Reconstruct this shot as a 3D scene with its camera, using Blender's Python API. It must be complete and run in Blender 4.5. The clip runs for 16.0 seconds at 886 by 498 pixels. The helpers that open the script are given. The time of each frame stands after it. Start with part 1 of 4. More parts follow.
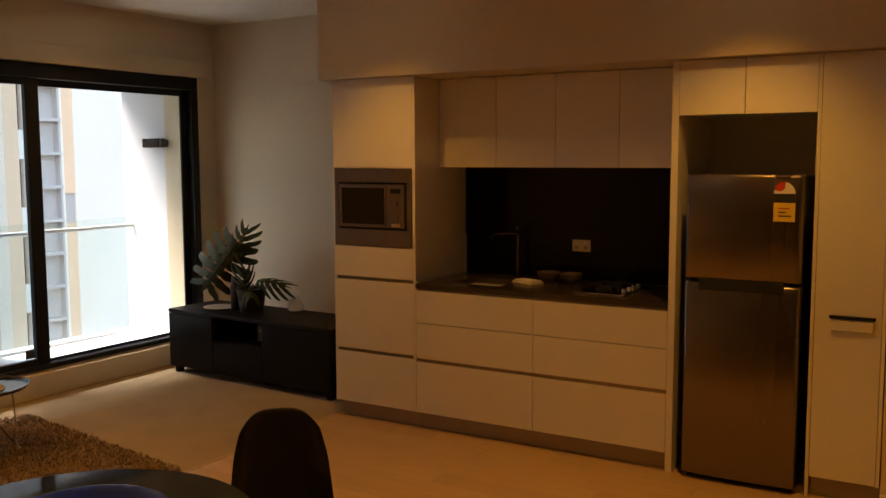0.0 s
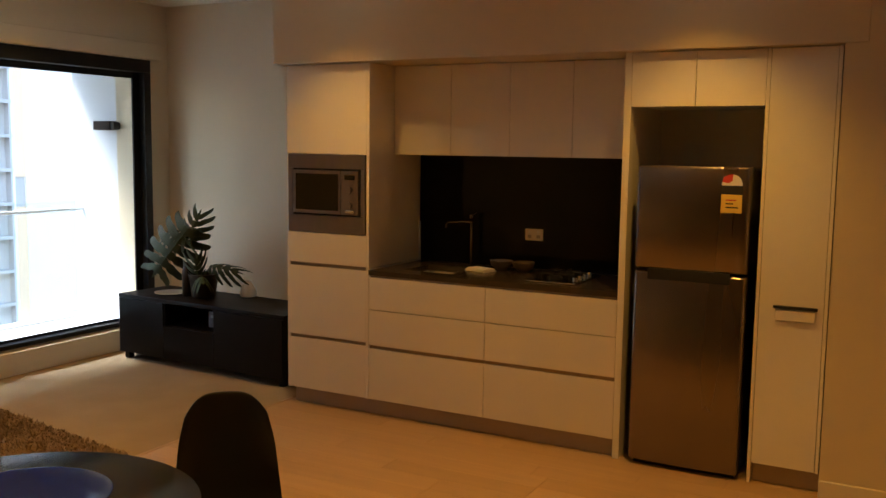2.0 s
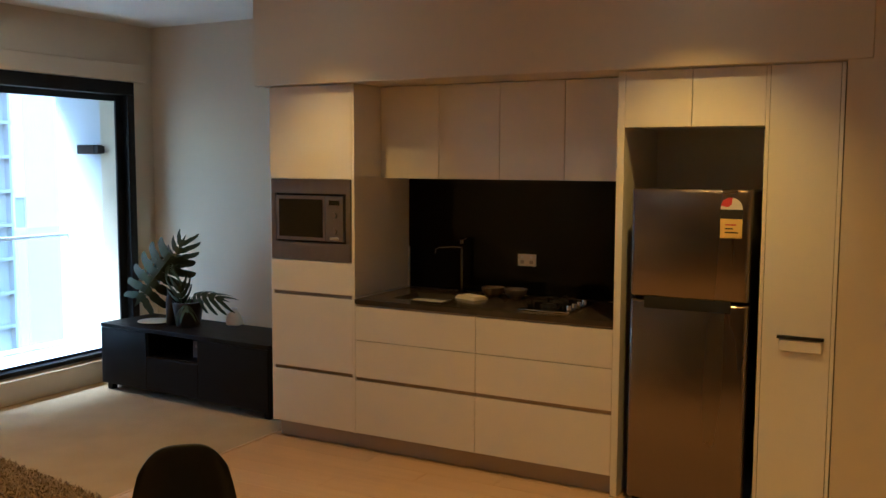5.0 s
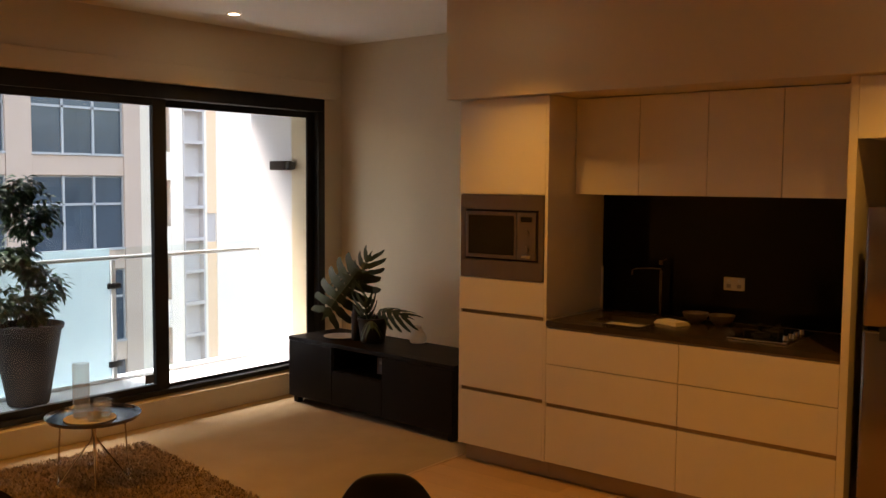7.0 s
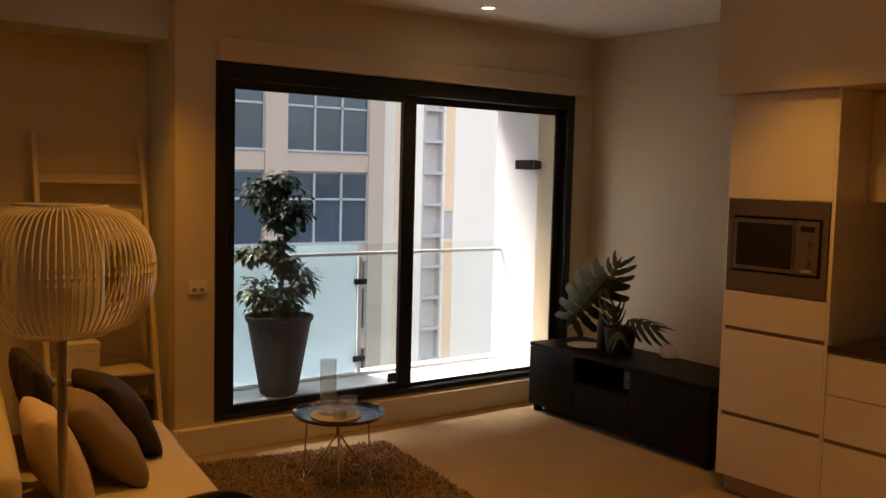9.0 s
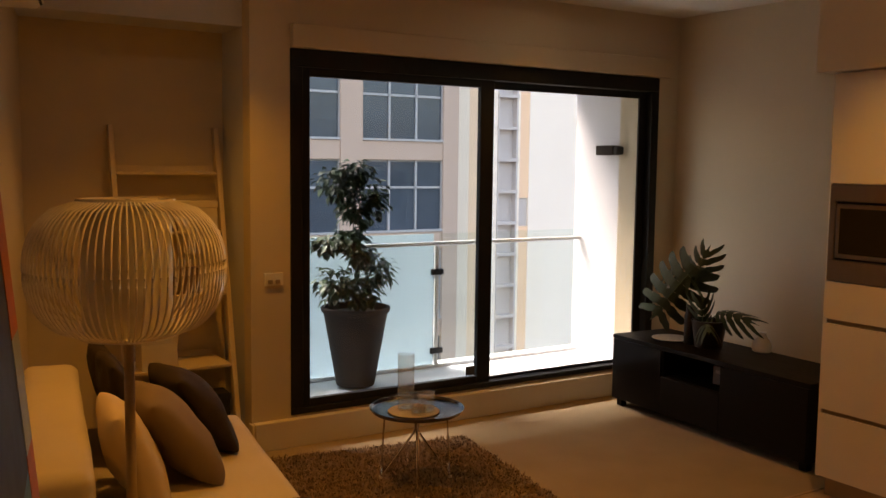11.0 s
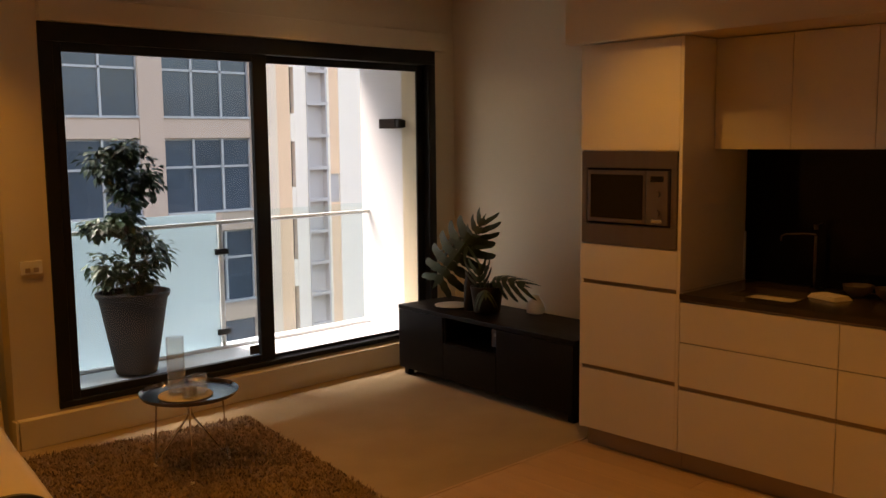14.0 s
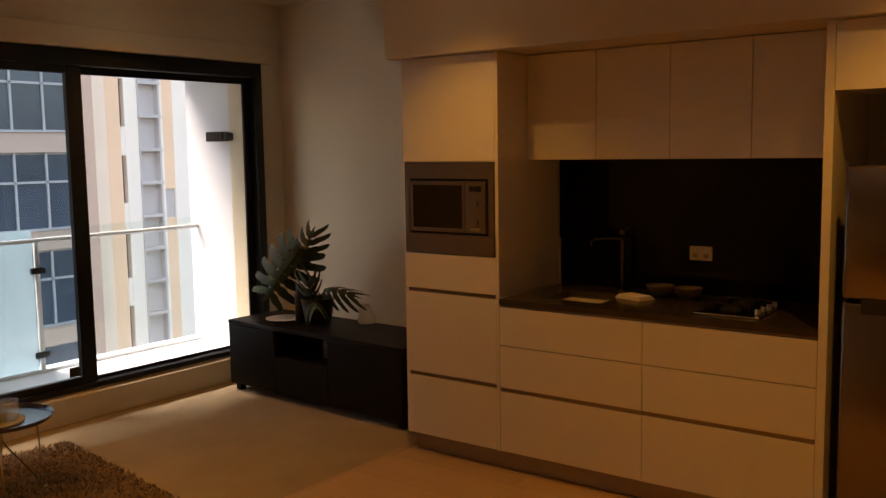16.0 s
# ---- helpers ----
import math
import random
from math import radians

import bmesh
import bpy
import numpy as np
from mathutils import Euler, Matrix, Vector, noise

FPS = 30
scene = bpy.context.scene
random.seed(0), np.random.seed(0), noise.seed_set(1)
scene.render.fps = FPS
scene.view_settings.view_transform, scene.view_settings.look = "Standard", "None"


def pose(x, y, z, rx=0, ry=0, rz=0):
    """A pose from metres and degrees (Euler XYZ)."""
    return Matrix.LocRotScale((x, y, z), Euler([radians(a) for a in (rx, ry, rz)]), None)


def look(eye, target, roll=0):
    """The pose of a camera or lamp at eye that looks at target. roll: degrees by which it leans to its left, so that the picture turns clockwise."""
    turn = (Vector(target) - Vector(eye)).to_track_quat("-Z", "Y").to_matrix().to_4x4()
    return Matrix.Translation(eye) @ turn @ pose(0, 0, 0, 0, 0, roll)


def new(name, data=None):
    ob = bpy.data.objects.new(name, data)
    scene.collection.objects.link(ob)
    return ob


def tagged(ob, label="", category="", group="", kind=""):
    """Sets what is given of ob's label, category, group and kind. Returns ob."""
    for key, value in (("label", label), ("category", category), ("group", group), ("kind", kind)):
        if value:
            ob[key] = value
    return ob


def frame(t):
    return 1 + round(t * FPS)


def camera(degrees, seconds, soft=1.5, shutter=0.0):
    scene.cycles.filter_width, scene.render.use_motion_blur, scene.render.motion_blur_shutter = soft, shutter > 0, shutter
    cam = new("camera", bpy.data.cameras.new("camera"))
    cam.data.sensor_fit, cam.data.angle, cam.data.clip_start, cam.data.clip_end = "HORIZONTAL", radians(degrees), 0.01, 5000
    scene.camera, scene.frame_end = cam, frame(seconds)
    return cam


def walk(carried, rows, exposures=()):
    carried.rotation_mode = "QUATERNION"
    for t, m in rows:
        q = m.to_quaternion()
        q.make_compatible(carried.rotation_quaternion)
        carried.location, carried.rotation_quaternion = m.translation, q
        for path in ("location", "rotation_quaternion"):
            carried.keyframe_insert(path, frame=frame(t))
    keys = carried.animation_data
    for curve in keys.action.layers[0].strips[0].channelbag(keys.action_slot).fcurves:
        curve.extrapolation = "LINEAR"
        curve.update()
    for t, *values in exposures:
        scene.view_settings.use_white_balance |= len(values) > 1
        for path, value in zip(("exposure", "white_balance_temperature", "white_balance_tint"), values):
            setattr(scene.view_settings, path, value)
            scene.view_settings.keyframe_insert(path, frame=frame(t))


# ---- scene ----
cam = camera(51.5, 16.0)
PATH = [
    (0, (3.577, -4.645, 1.661), (2.558, -2.936, 1.461), -0.2),
    (0.5, (3.602, -4.637, 1.659), (2.598, -2.92, 1.452), -0.1),
    (1, (3.614, -4.623, 1.647), (2.626, -2.897, 1.439), 0.3),
    (1.5, (3.62, -4.617, 1.641), (2.652, -2.88, 1.428), 0.6),
    (2, (3.607, -4.643, 1.647), (2.669, -2.891, 1.426), 0.8),
    (2.5, (3.597, -4.666, 1.661), (2.686, -2.901, 1.428), 0.9),
    (3, (3.596, -4.689, 1.682), (2.705, -2.916, 1.434), 1.0),
    (3.2, (3.59, -4.672, 1.684), (2.706, -2.896, 1.432), 1.0),
    (5.3, (3.568, -4.383, 1.694), (2.597, -2.644, 1.518), -0.1),
    (5.5, (3.549, -4.371, 1.7), (2.556, -2.643, 1.529), -0.3),
    (6, (3.518, -4.336, 1.683), (2.443, -2.657, 1.526), -0.3),
    (6.5, (3.444, -4.303, 1.665), (2.275, -2.688, 1.516), -0.0),
    (7, (3.33, -4.285, 1.667), (2.078, -2.732, 1.519), 0.4),
    (7.5, (3.22, -4.228, 1.671), (1.877, -2.753, 1.523), 0.7),
    (8, (3.125, -4.197, 1.673), (1.694, -2.807, 1.523), 1.0),
    (8.5, (3.055, -4.171, 1.676), (1.538, -2.877, 1.522), 1.3),
    (9, (3.023, -4.148, 1.665), (1.426, -2.954, 1.51), 1.4),
    (9.5, (2.954, -4.119, 1.659), (1.292, -3.017, 1.501), 1.3),
    (9.7, (2.947, -4.095, 1.661), (1.263, -3.029, 1.501), 1.1),
    (11.8, (2.812, -4.056, 1.668), (1.135, -2.986, 1.464), 0.5),
    (12, (2.807, -4.048, 1.667), (1.152, -2.944, 1.46), 0.4),
    (12.5, (2.861, -4.032, 1.664), (1.26, -2.851, 1.452), 0.4),
    (13, (2.913, -4.001, 1.652), (1.367, -2.75, 1.435), 0.3),
    (13.5, (2.972, -3.935, 1.659), (1.476, -2.626, 1.429), -0.1),
    (14, (3.031, -3.876, 1.661), (1.589, -2.511, 1.423), -0.6),
    (14.5, (3.073, -3.834, 1.645), (1.693, -2.405, 1.415), -0.6),
    (15, (3.117, -3.838, 1.652), (1.809, -2.341, 1.429), -0.8),
    (15.5, (3.15, -3.85, 1.652), (1.914, -2.292, 1.439), -0.8),
    (16, (3.155, -3.858, 1.656), (1.962, -2.267, 1.441), -0.9),
]
# stops, kelvin, tint
EXPOSURE = [(0, 2.47, 7100, 13), (1.5, 2.82, 6600, 11), (2.0, 2.94, 5850, 6), (2.5, 3.06, 4700, 1), (3.2, 3.12, 4200, -1), (5.5, 3.2, 4750, -1), (6.0, 3.2, 6800, 16), (6.5, 2.97, 7150, 18), (7, 2.66, 7500, 18), (9.5, 2.28, 7750, 20), (12.5, 2.24, 7850, 21), (14.5, 2.2, 7850, 21), (16, 2.24, 7600, 20)]
walk(cam, [(t, look(e, g, r)) for t, e, g, r in PATH], EXPOSURE)

# ---- world, sun and lamps ----
world = bpy.data.worlds.new("sky")
scene.world = world
world.use_nodes = True
wn = world.node_tree.nodes
sky = wn.new("ShaderNodeTexSky")
sky.sky_type, sky.sun_disc = "NISHITA", False
sky.sun_elevation, sky.sun_rotation = radians(60), radians(-123)
sky.air_density, sky.dust_density = 1.2, 3.0
wn["Background"].inputs["Strength"].default_value = 0.15
world.node_tree.links.new(sky.outputs[0], wn["Background"].inputs["Color"])

SUN_FROM = Vector((-0.42, -0.27, 0.86))
sun = new("sun", bpy.data.lights.new("sun", "SUN"))
sun.data.energy, sun.data.angle, sun.data.color = 3.0, radians(28), (1.0, 0.96, 0.90)
sun.matrix_world = look(SUN_FROM * 30, (0, 0, 0))

CEIL = 2.76
# fifth (entry) and last (sofa) are unseen, added to brighten those areas
LAMPS = [(0.52, -0.60, 8.2), (2.56, -0.60, 10.5), (-1.62, -0.36, 6.5), (1.4, -2.85, 13.0), (3.3, -1.9, 15.0), (-1.5, -2.6, 10.0), (-0.2, -3.0, 14.0)]


# ---- materials ----
def mat(name, color, rough=0.6, metal=0.0, spread=0.08, scale=6.0, fine=120.0, bump=0.1, coat=0.0, island=False, rand=0.0, stretch=(1, 1, 1), spec=0.5, depth=0.002):
    """A surface with coarse colour drift, fine grain and a little relief, in metres of its own space."""
    m = bpy.data.materials.new(name)
    m.use_nodes = True
    t = m.node_tree
    n, l = t.nodes, t.links
    b = n["Principled BSDF"]
    b.inputs["Metallic"].default_value = metal
    b.inputs["Coat Weight"].default_value = coat
    b.inputs["Coat Roughness"].default_value = 0.08
    b.inputs["Specular IOR Level"].default_value = spec
    tc = n.new("ShaderNodeTexCoord")
    mp = n.new("ShaderNodeMapping")
    mp.inputs["Scale"].default_value = stretch
    l.new(tc.outputs["Object"], mp.inputs["Vector"])
    big, small = n.new("ShaderNodeTexNoise"), n.new("ShaderNodeTexNoise")
    big.inputs["Scale"].default_value, big.inputs["Detail"].default_value = scale, 4
    small.inputs["Scale"].default_value, small.inputs["Detail"].default_value = fine, 3
    for x in (big, small):
        l.new(mp.outputs[0], x.inputs["Vector"])
    add = n.new("ShaderNodeMath")
    add.operation = "MULTIPLY_ADD"
    l.new(small.outputs["Fac"], add.inputs[0])
    add.inputs[1].default_value = 0.5
    l.new(big.outputs["Fac"], add.inputs[2])
    source = add
    if rand or island:
        info = n.new("ShaderNodeNewGeometry") if island else n.new("ShaderNodeObjectInfo")
        more = n.new("ShaderNodeMath")
        more.operation = "MULTIPLY_ADD"
        l.new(info.outputs["Random Per Island" if island else "Random"], more.inputs[0])
        more.inputs[1].default_value = rand or 0.5
        l.new(add.outputs[0], more.inputs[2])
        source = more
    ramp = n.new("ShaderNodeMapRange")
    ramp.inputs["From Min"].default_value, ramp.inputs["From Max"].default_value = 0.35, 1.15 + (rand if (rand or island) else 0)
    ramp.inputs["To Min"].default_value, ramp.inputs["To Max"].default_value = 1 - spread, 1 + spread
    l.new(source.outputs[0], ramp.inputs["Value"])
    mul = n.new("ShaderNodeVectorMath")
    mul.operation = "MULTIPLY"
    mul.inputs[0].default_value = color
    l.new(ramp.outputs[0], mul.inputs[1])
    l.new(mul.outputs[0], b.inputs["Base Color"])
    rr = n.new("ShaderNodeMapRange")
    rr.inputs["To Min"].default_value, rr.inputs["To Max"].default_value = max(0.02, rough * 0.85), min(1, rough * 1.15)
    l.new(big.outputs["Fac"], rr.inputs["Value"])
    l.new(rr.outputs[0], b.inputs["Roughness"])
    if bump:
        bp = n.new("ShaderNodeBump")
        bp.inputs["Strength"].default_value, bp.inputs["Distance"].default_value = bump, depth
        l.new(small.outputs["Fac"], bp.inputs["Height"])
        l.new(bp.outputs[0], b.inputs["Normal"])
    return m


def glass(name, tint=(0.95, 0.98, 0.97), gloss=1.0, haze=0.0, haze_color=(0.8, 0.85, 0.85)):
    """A clear pane: straight through, with a reflection that grows at a glancing angle; haze: a diffuse share, for
    frosting or a painted gleam.
    """
    m = bpy.data.materials.new(name)
    m.use_nodes = True
    n, l = m.node_tree.nodes, m.node_tree.links
    n.remove(n["Principled BSDF"])
    thru, refl, mix, fr = n.new("ShaderNodeBsdfTransparent"), n.new("ShaderNodeBsdfGlossy"), n.new("ShaderNodeMixShader"), n.new("ShaderNodeLayerWeight")
    thru.inputs["Color"].default_value = (*tint, 1)
    refl.inputs["Roughness"].default_value = 0.01
    fr.inputs["Blend"].default_value = 0.5
    steep, share = n.new("ShaderNodeMath"), n.new("ShaderNodeMath")
    steep.operation, share.operation = "POWER", "MULTIPLY_ADD"
    steep.inputs[1].default_value = 5.0
    share.inputs[1].default_value, share.inputs[2].default_value = 0.6 * gloss, 0.03 * gloss
    l.new(fr.outputs["Facing"], steep.inputs[0])
    l.new(steep.outputs[0], share.inputs[0])
    l.new(share.outputs[0], mix.inputs[0])
    body = thru
    if haze:
        dif, trl, half, hz = n.new("ShaderNodeBsdfDiffuse"), n.new("ShaderNodeBsdfTranslucent"), n.new("ShaderNodeMixShader"), n.new("ShaderNodeMixShader")
        dif.inputs["Color"].default_value = trl.inputs["Color"].default_value = (*haze_color, 1)
        l.new(dif.outputs[0], half.inputs[1])
        l.new(trl.outputs[0], half.inputs[2])
        hz.inputs[0].default_value = haze
        l.new(thru.outputs[0], hz.inputs[1])
        l.new(half.outputs[0], hz.inputs[2])
        body = hz
    l.new(body.outputs[0], mix.inputs[1])
    l.new(refl.outputs[0], mix.inputs[2])
    l.new(mix.outputs[0], n["Material Output"].inputs["Surface"])
    return m


def glow(name, color, strength):
    m = bpy.data.materials.new(name)
    m.use_nodes = True
    b = m.node_tree.nodes["Principled BSDF"]
    b.inputs["Emission Color"].default_value = (*color, 1)
    b.inputs["Emission Strength"].default_value = strength
    return m


M = dict(
    wall=mat("wall_paint", (0.63, 0.545, 0.395), 0.85, spread=0.03, scale=1.5, fine=260, bump=0.12),
    ceiling=mat("ceiling_paint", (0.72, 0.68, 0.59), 0.9, spread=0.02, scale=1.0, fine=240, bump=0.08),
    trim=mat("trim_paint", (0.68, 0.61, 0.48), 0.5, spread=0.03, scale=2, fine=90, bump=0.05),
    gloss=mat("gloss_white_laminate", (0.78, 0.75, 0.69), 0.22, spread=0.02, scale=2, fine=50, bump=0.02, coat=0.5),
    carcass=mat("white_board", (0.72, 0.69, 0.63), 0.45, spread=0.03, scale=3, fine=70, bump=0.03),
    kick=mat("brushed_kickboard", (0.36, 0.31, 0.27), 0.4, metal=0.6, spread=0.05, scale=4, fine=60, stretch=(1, 1, 3)),
    oak=mat("oak_plank", (0.44, 0.29, 0.15), 0.42, spread=0.22, scale=2.2, fine=26, bump=0.12, rand=0.5, stretch=(0.5, 9, 9)),
    carpet=mat("carpet_wool", (0.36, 0.28, 0.175), 1.0, spread=0.16, scale=3, fine=420, bump=0.9, depth=0.004, spec=0.1),
    rug=mat("rug_shag", (0.24, 0.17, 0.115), 1.0, spread=0.55, scale=9, fine=180, bump=0.3, island=True, rand=0.9, spec=0.1),
    rugback=mat("rug_back", (0.22, 0.16, 0.10), 1.0, spread=0.3, scale=30, fine=300, bump=0.5, spec=0.1),
    black=mat("black_aluminium", (0.013, 0.014, 0.017), 0.42, spec=0.25, spread=0.15, scale=5, fine=200, bump=0.04),
    rubber=mat("black_rubber", (0.012, 0.012, 0.012), 0.75, spread=0.1, bump=0.1),
    plastic=mat("black_shell_plastic", (0.012, 0.012, 0.013), 0.30, spread=0.1, scale=5, fine=300, bump=0.05),
    stone=mat("dark_bench_stone", (0.042, 0.032, 0.026), 0.20, spread=0.35, scale=14, fine=420, bump=0.02),
    splash=mat("black_splash_glass", (0.004, 0.004, 0.0045), 0.07, spread=0.1, scale=2, fine=20, bump=0.0, spec=0.13),
    sinksteel=mat("sink_steel", (0.10, 0.085, 0.075), 0.35, metal=1.0, spread=0.1, bump=0.0),
    steel=mat("stainless_steel", (0.28, 0.235, 0.20), 0.30, metal=1.0, spread=0.07, scale=2, fine=70, bump=0.03, stretch=(14, 1, 1)),
    fridge=mat("brushed_fridge_steel", (0.235, 0.205, 0.185), 0.27, metal=1.0, spread=0.015, scale=1.0, fine=60, bump=0.0, stretch=(2, 2, 0.2)),
    chrome=mat("chrome", (0.75, 0.73, 0.70), 0.08, metal=1.0, spread=0.03, bump=0.0),
    darkglass=mat("microwave_glass", (0.008, 0.007, 0.006), 0.08, spread=0.1, bump=0.0),
    espresso=mat("espresso_wood", (0.0065, 0.0042, 0.0034), 0.5, spec=0.14, spread=0.35, scale=3, fine=40, bump=0.08, stretch=(1, 8, 8)),
    leaf=mat("monstera_leaf", (0.036, 0.052, 0.022), 0.5, spec=0.3, spread=0.35, scale=7, fine=60, bump=0.15),
    stem=mat("plant_stem", (0.06, 0.09, 0.03), 0.6, spread=0.2, scale=20, bump=0.2),
    shrub=mat("shrub_leaf", (0.030, 0.060, 0.020), 0.45, spread=0.5, scale=6, fine=60, bump=0.1, island=True, rand=0.8),
    bark=mat("bark", (0.09, 0.07, 0.05), 0.9, spread=0.3, scale=20, fine=150, bump=0.6),
    soil=mat("soil", (0.03, 0.022, 0.016), 1.0, spread=0.4, scale=40, fine=200, bump=0.8),
    pot=mat("planter_composite", (0.024, 0.017, 0.014), 0.7, spec=0.2, spread=0.2, scale=6, fine=150, bump=0.15),
    darkpot=mat("dark_ceramic", (0.018, 0.012, 0.010), 0.35, spread=0.3, scale=12, fine=80, bump=0.2),
    ceramic=mat("pale_ceramic", (0.66, 0.63, 0.57), 0.35, spread=0.05, scale=8, bump=0.05),
    bowl=mat("grey_ceramic", (0.15, 0.12, 0.105), 0.4, spread=0.1, scale=12, bump=0.08),
    paper=mat("white_paper", (0.76, 0.72, 0.64), 0.8, spread=0.04, scale=10, bump=0.1),
    cloth=mat("folded_cloth", (0.72, 0.68, 0.60), 0.95, spread=0.06, scale=12, fine=500, bump=0.5),
    sofa=mat("cream_upholstery", (0.50, 0.44, 0.355), 0.95, spread=0.08, scale=4, fine=480, bump=0.5, spec=0.2),
    taupe=mat("taupe_cushion", (0.20, 0.155, 0.115), 0.95, spread=0.12, scale=6, fine=420, bump=0.6, spec=0.2),
    cream=mat("cream_cushion", (0.55, 0.45, 0.33), 0.95, spread=0.1, scale=6, fine=420, bump=0.6, spec=0.2),
    velvet=mat("charcoal_velvet", (0.032, 0.022, 0.016), 0.85, spread=0.6, scale=7, fine=300, bump=0.4, spec=0.3),
    shelfwood=mat("pale_shelf_paint", (0.66, 0.56, 0.42), 0.5, spread=0.06, scale=4, fine=60, bump=0.08),
    kraft=mat("brown_card", (0.16, 0.10, 0.06), 0.8, spread=0.15, scale=8, bump=0.2),
    whitebox=mat("white_card_box", (0.68, 0.62, 0.52), 0.7, spread=0.05, scale=8, bump=0.1),
    wire=mat("white_lamp_wire", (0.90, 0.85, 0.76), 0.14, spread=0.04, bump=0.0, coat=0.4),
    pole=mat("painted_lamp_pole", (0.42, 0.33, 0.24), 0.4, spread=0.08, bump=0.05),
    tablegloss=mat("black_gloss_tabletop", (0.010, 0.010, 0.012), 0.07, spread=0.2, scale=3, bump=0.0, coat=0.6),
    blue=mat("cobalt_glaze", (0.008, 0.022, 0.36), 0.16, spread=0.25, scale=9, bump=0.0, spec=0.3),
    tapsteel=mat("brushed_tap_steel", (0.19, 0.165, 0.145), 0.25, metal=1.0, spread=0.05, bump=0.0),
    tray=mat("mirror_tray", (0.21, 0.205, 0.215), 0.14, metal=1.0, spread=0.05, scale=4, bump=0.0),
    doily=mat("woven_placemat", (0.42, 0.39, 0.34), 0.9, spread=0.2, scale=60, fine=300, bump=0.6),
    render=mat("white_render", (0.60, 0.62, 0.65), 0.9, spread=0.03, scale=1.5, fine=180, bump=0.3),
    deck=mat("balcony_tile", (0.46, 0.55, 0.62), 0.7, spread=0.06, scale=5, fine=120, bump=0.15, rand=0.3),
    pink=mat("beige_pink_concrete", (0.62, 0.425, 0.31), 0.9, spread=0.06, scale=0.6, fine=20, bump=0.2, rand=0.2),
    peach=mat("cream_concrete", (0.93, 0.63, 0.40), 0.9, spread=0.06, scale=0.5, fine=15, bump=0.2),
    # whiter copy of the cream concrete, with strong daylight put into its colour
    pale=mat("lit_cream_concrete", (0.95, 0.84, 0.70), 0.9, spread=0.05, scale=0.5, fine=15, bump=0.2),
    blueclad=mat("pale_cladding", (0.92, 0.74, 0.56), 0.6, spread=0.05, scale=0.8, fine=15, bump=0.1),
    riser=mat("grey_metal_cladding", (0.56, 0.51, 0.47), 0.6, metal=0.0, spread=0.12, scale=1.2, fine=15, bump=0.1),
    farglass=mat("office_glass", (0.055, 0.075, 0.095), 0.12, spread=0.4, scale=0.5, fine=3, bump=0.0, rand=0.5),
    mullion=mat("grey_window_mullion", (0.46, 0.43, 0.40), 0.5, spread=0.05, scale=3, bump=0.0),
    alloy=mat("pale_alloy_mullion", (0.60, 0.61, 0.61), 0.45, spread=0.05, scale=3, bump=0.0),
    asphalt=mat("street_asphalt", (0.05, 0.05, 0.052), 0.95, spread=0.2, scale=0.4, fine=6, bump=0.3),
    pane=glass("window_glass", (0.97, 0.98, 0.98)),
    tinted=glass("blue_tinted_glass", (0.86, 0.92, 0.95)),
    clear=glass("clear_glass", (0.95, 0.98, 0.97)),
    frost=glass("frosted_glass", (0.75, 0.82, 0.83), haze=0.72, haze_color=(0.58, 0.71, 0.77)),
    # clear glass; the whitish haze paints in the gleam of its edges
    vase=glass("vase_glass", (0.96, 0.97, 0.96), gloss=2.2, haze=0.10, haze_color=(0.85, 0.86, 0.84)),
    bulb=glow("downlight_lens", (1.0, 0.80, 0.55), 5.0),
    label_white=mat("label_white", (0.75, 0.73, 0.70), 0.6, spread=0.03, bump=0.0),
    label_red=mat("label_red", (0.55, 0.05, 0.04), 0.6, spread=0.05, bump=0.0),
    label_yellow=mat("label_yellow", (0.78, 0.58, 0.09), 0.6, spread=0.05, bump=0.0),
    label_black=mat("label_black", (0.02, 0.02, 0.02), 0.6, spread=0.05, bump=0.0),
    art_red=mat("art_red", (0.45, 0.03, 0.025), 0.6, spread=0.25, scale=14, bump=0.3),
    art_blue=mat("art_blue", (0.06, 0.16, 0.28), 0.6, spread=0.3, scale=14, bump=0.3),
    art_green=mat("art_green", (0.20, 0.22, 0.05), 0.6, spread=0.3, scale=14, bump=0.3),
    art_sky=mat("art_sky", (0.30, 0.36, 0.40), 0.6, spread=0.3, scale=14, bump=0.3),
    art_orange=mat("art_orange", (0.50, 0.14, 0.05), 0.6, spread=0.3, scale=14, bump=0.3),
    art_dark=mat("art_dark", (0.02, 0.018, 0.02), 0.6, spread=0.3, scale=14, bump=0.3),
)


# ---- building blocks ----
def box(bm, a, b, bevel=0.0, seg=1, m=None):
    """A box between two corners, with worn edges, moved by m."""
    lo, hi = [min(p, q) for p, q in zip(a, b)], [max(p, q) for p, q in zip(a, b)]
    mid = Vector([(p + q) / 2 for p, q in zip(lo, hi)])
    r = bmesh.ops.create_cube(bm, size=1, matrix=Matrix.Translation(mid) @ Matrix.Diagonal((hi[0] - lo[0], hi[1] - lo[1], hi[2] - lo[2], 1)))
    vs = r["verts"]
    if bevel:
        es = list({e for v in vs for e in v.link_edges})
        bv = bmesh.ops.bevel(bm, geom=es, offset=bevel, segments=seg, affect="EDGES", profile=0.5)
        vs = list({v for f in bv["faces"] for v in f.verts} | {v for v in vs if v.is_valid})
    for f in {f for v in vs for f in v.link_faces}:
        f.normal_update()
        if max(abs(q) for q in f.normal) > 0.999:
            f.material_index = 1
    if m is not None:
        bmesh.ops.transform(bm, matrix=m, verts=vs)
    return vs


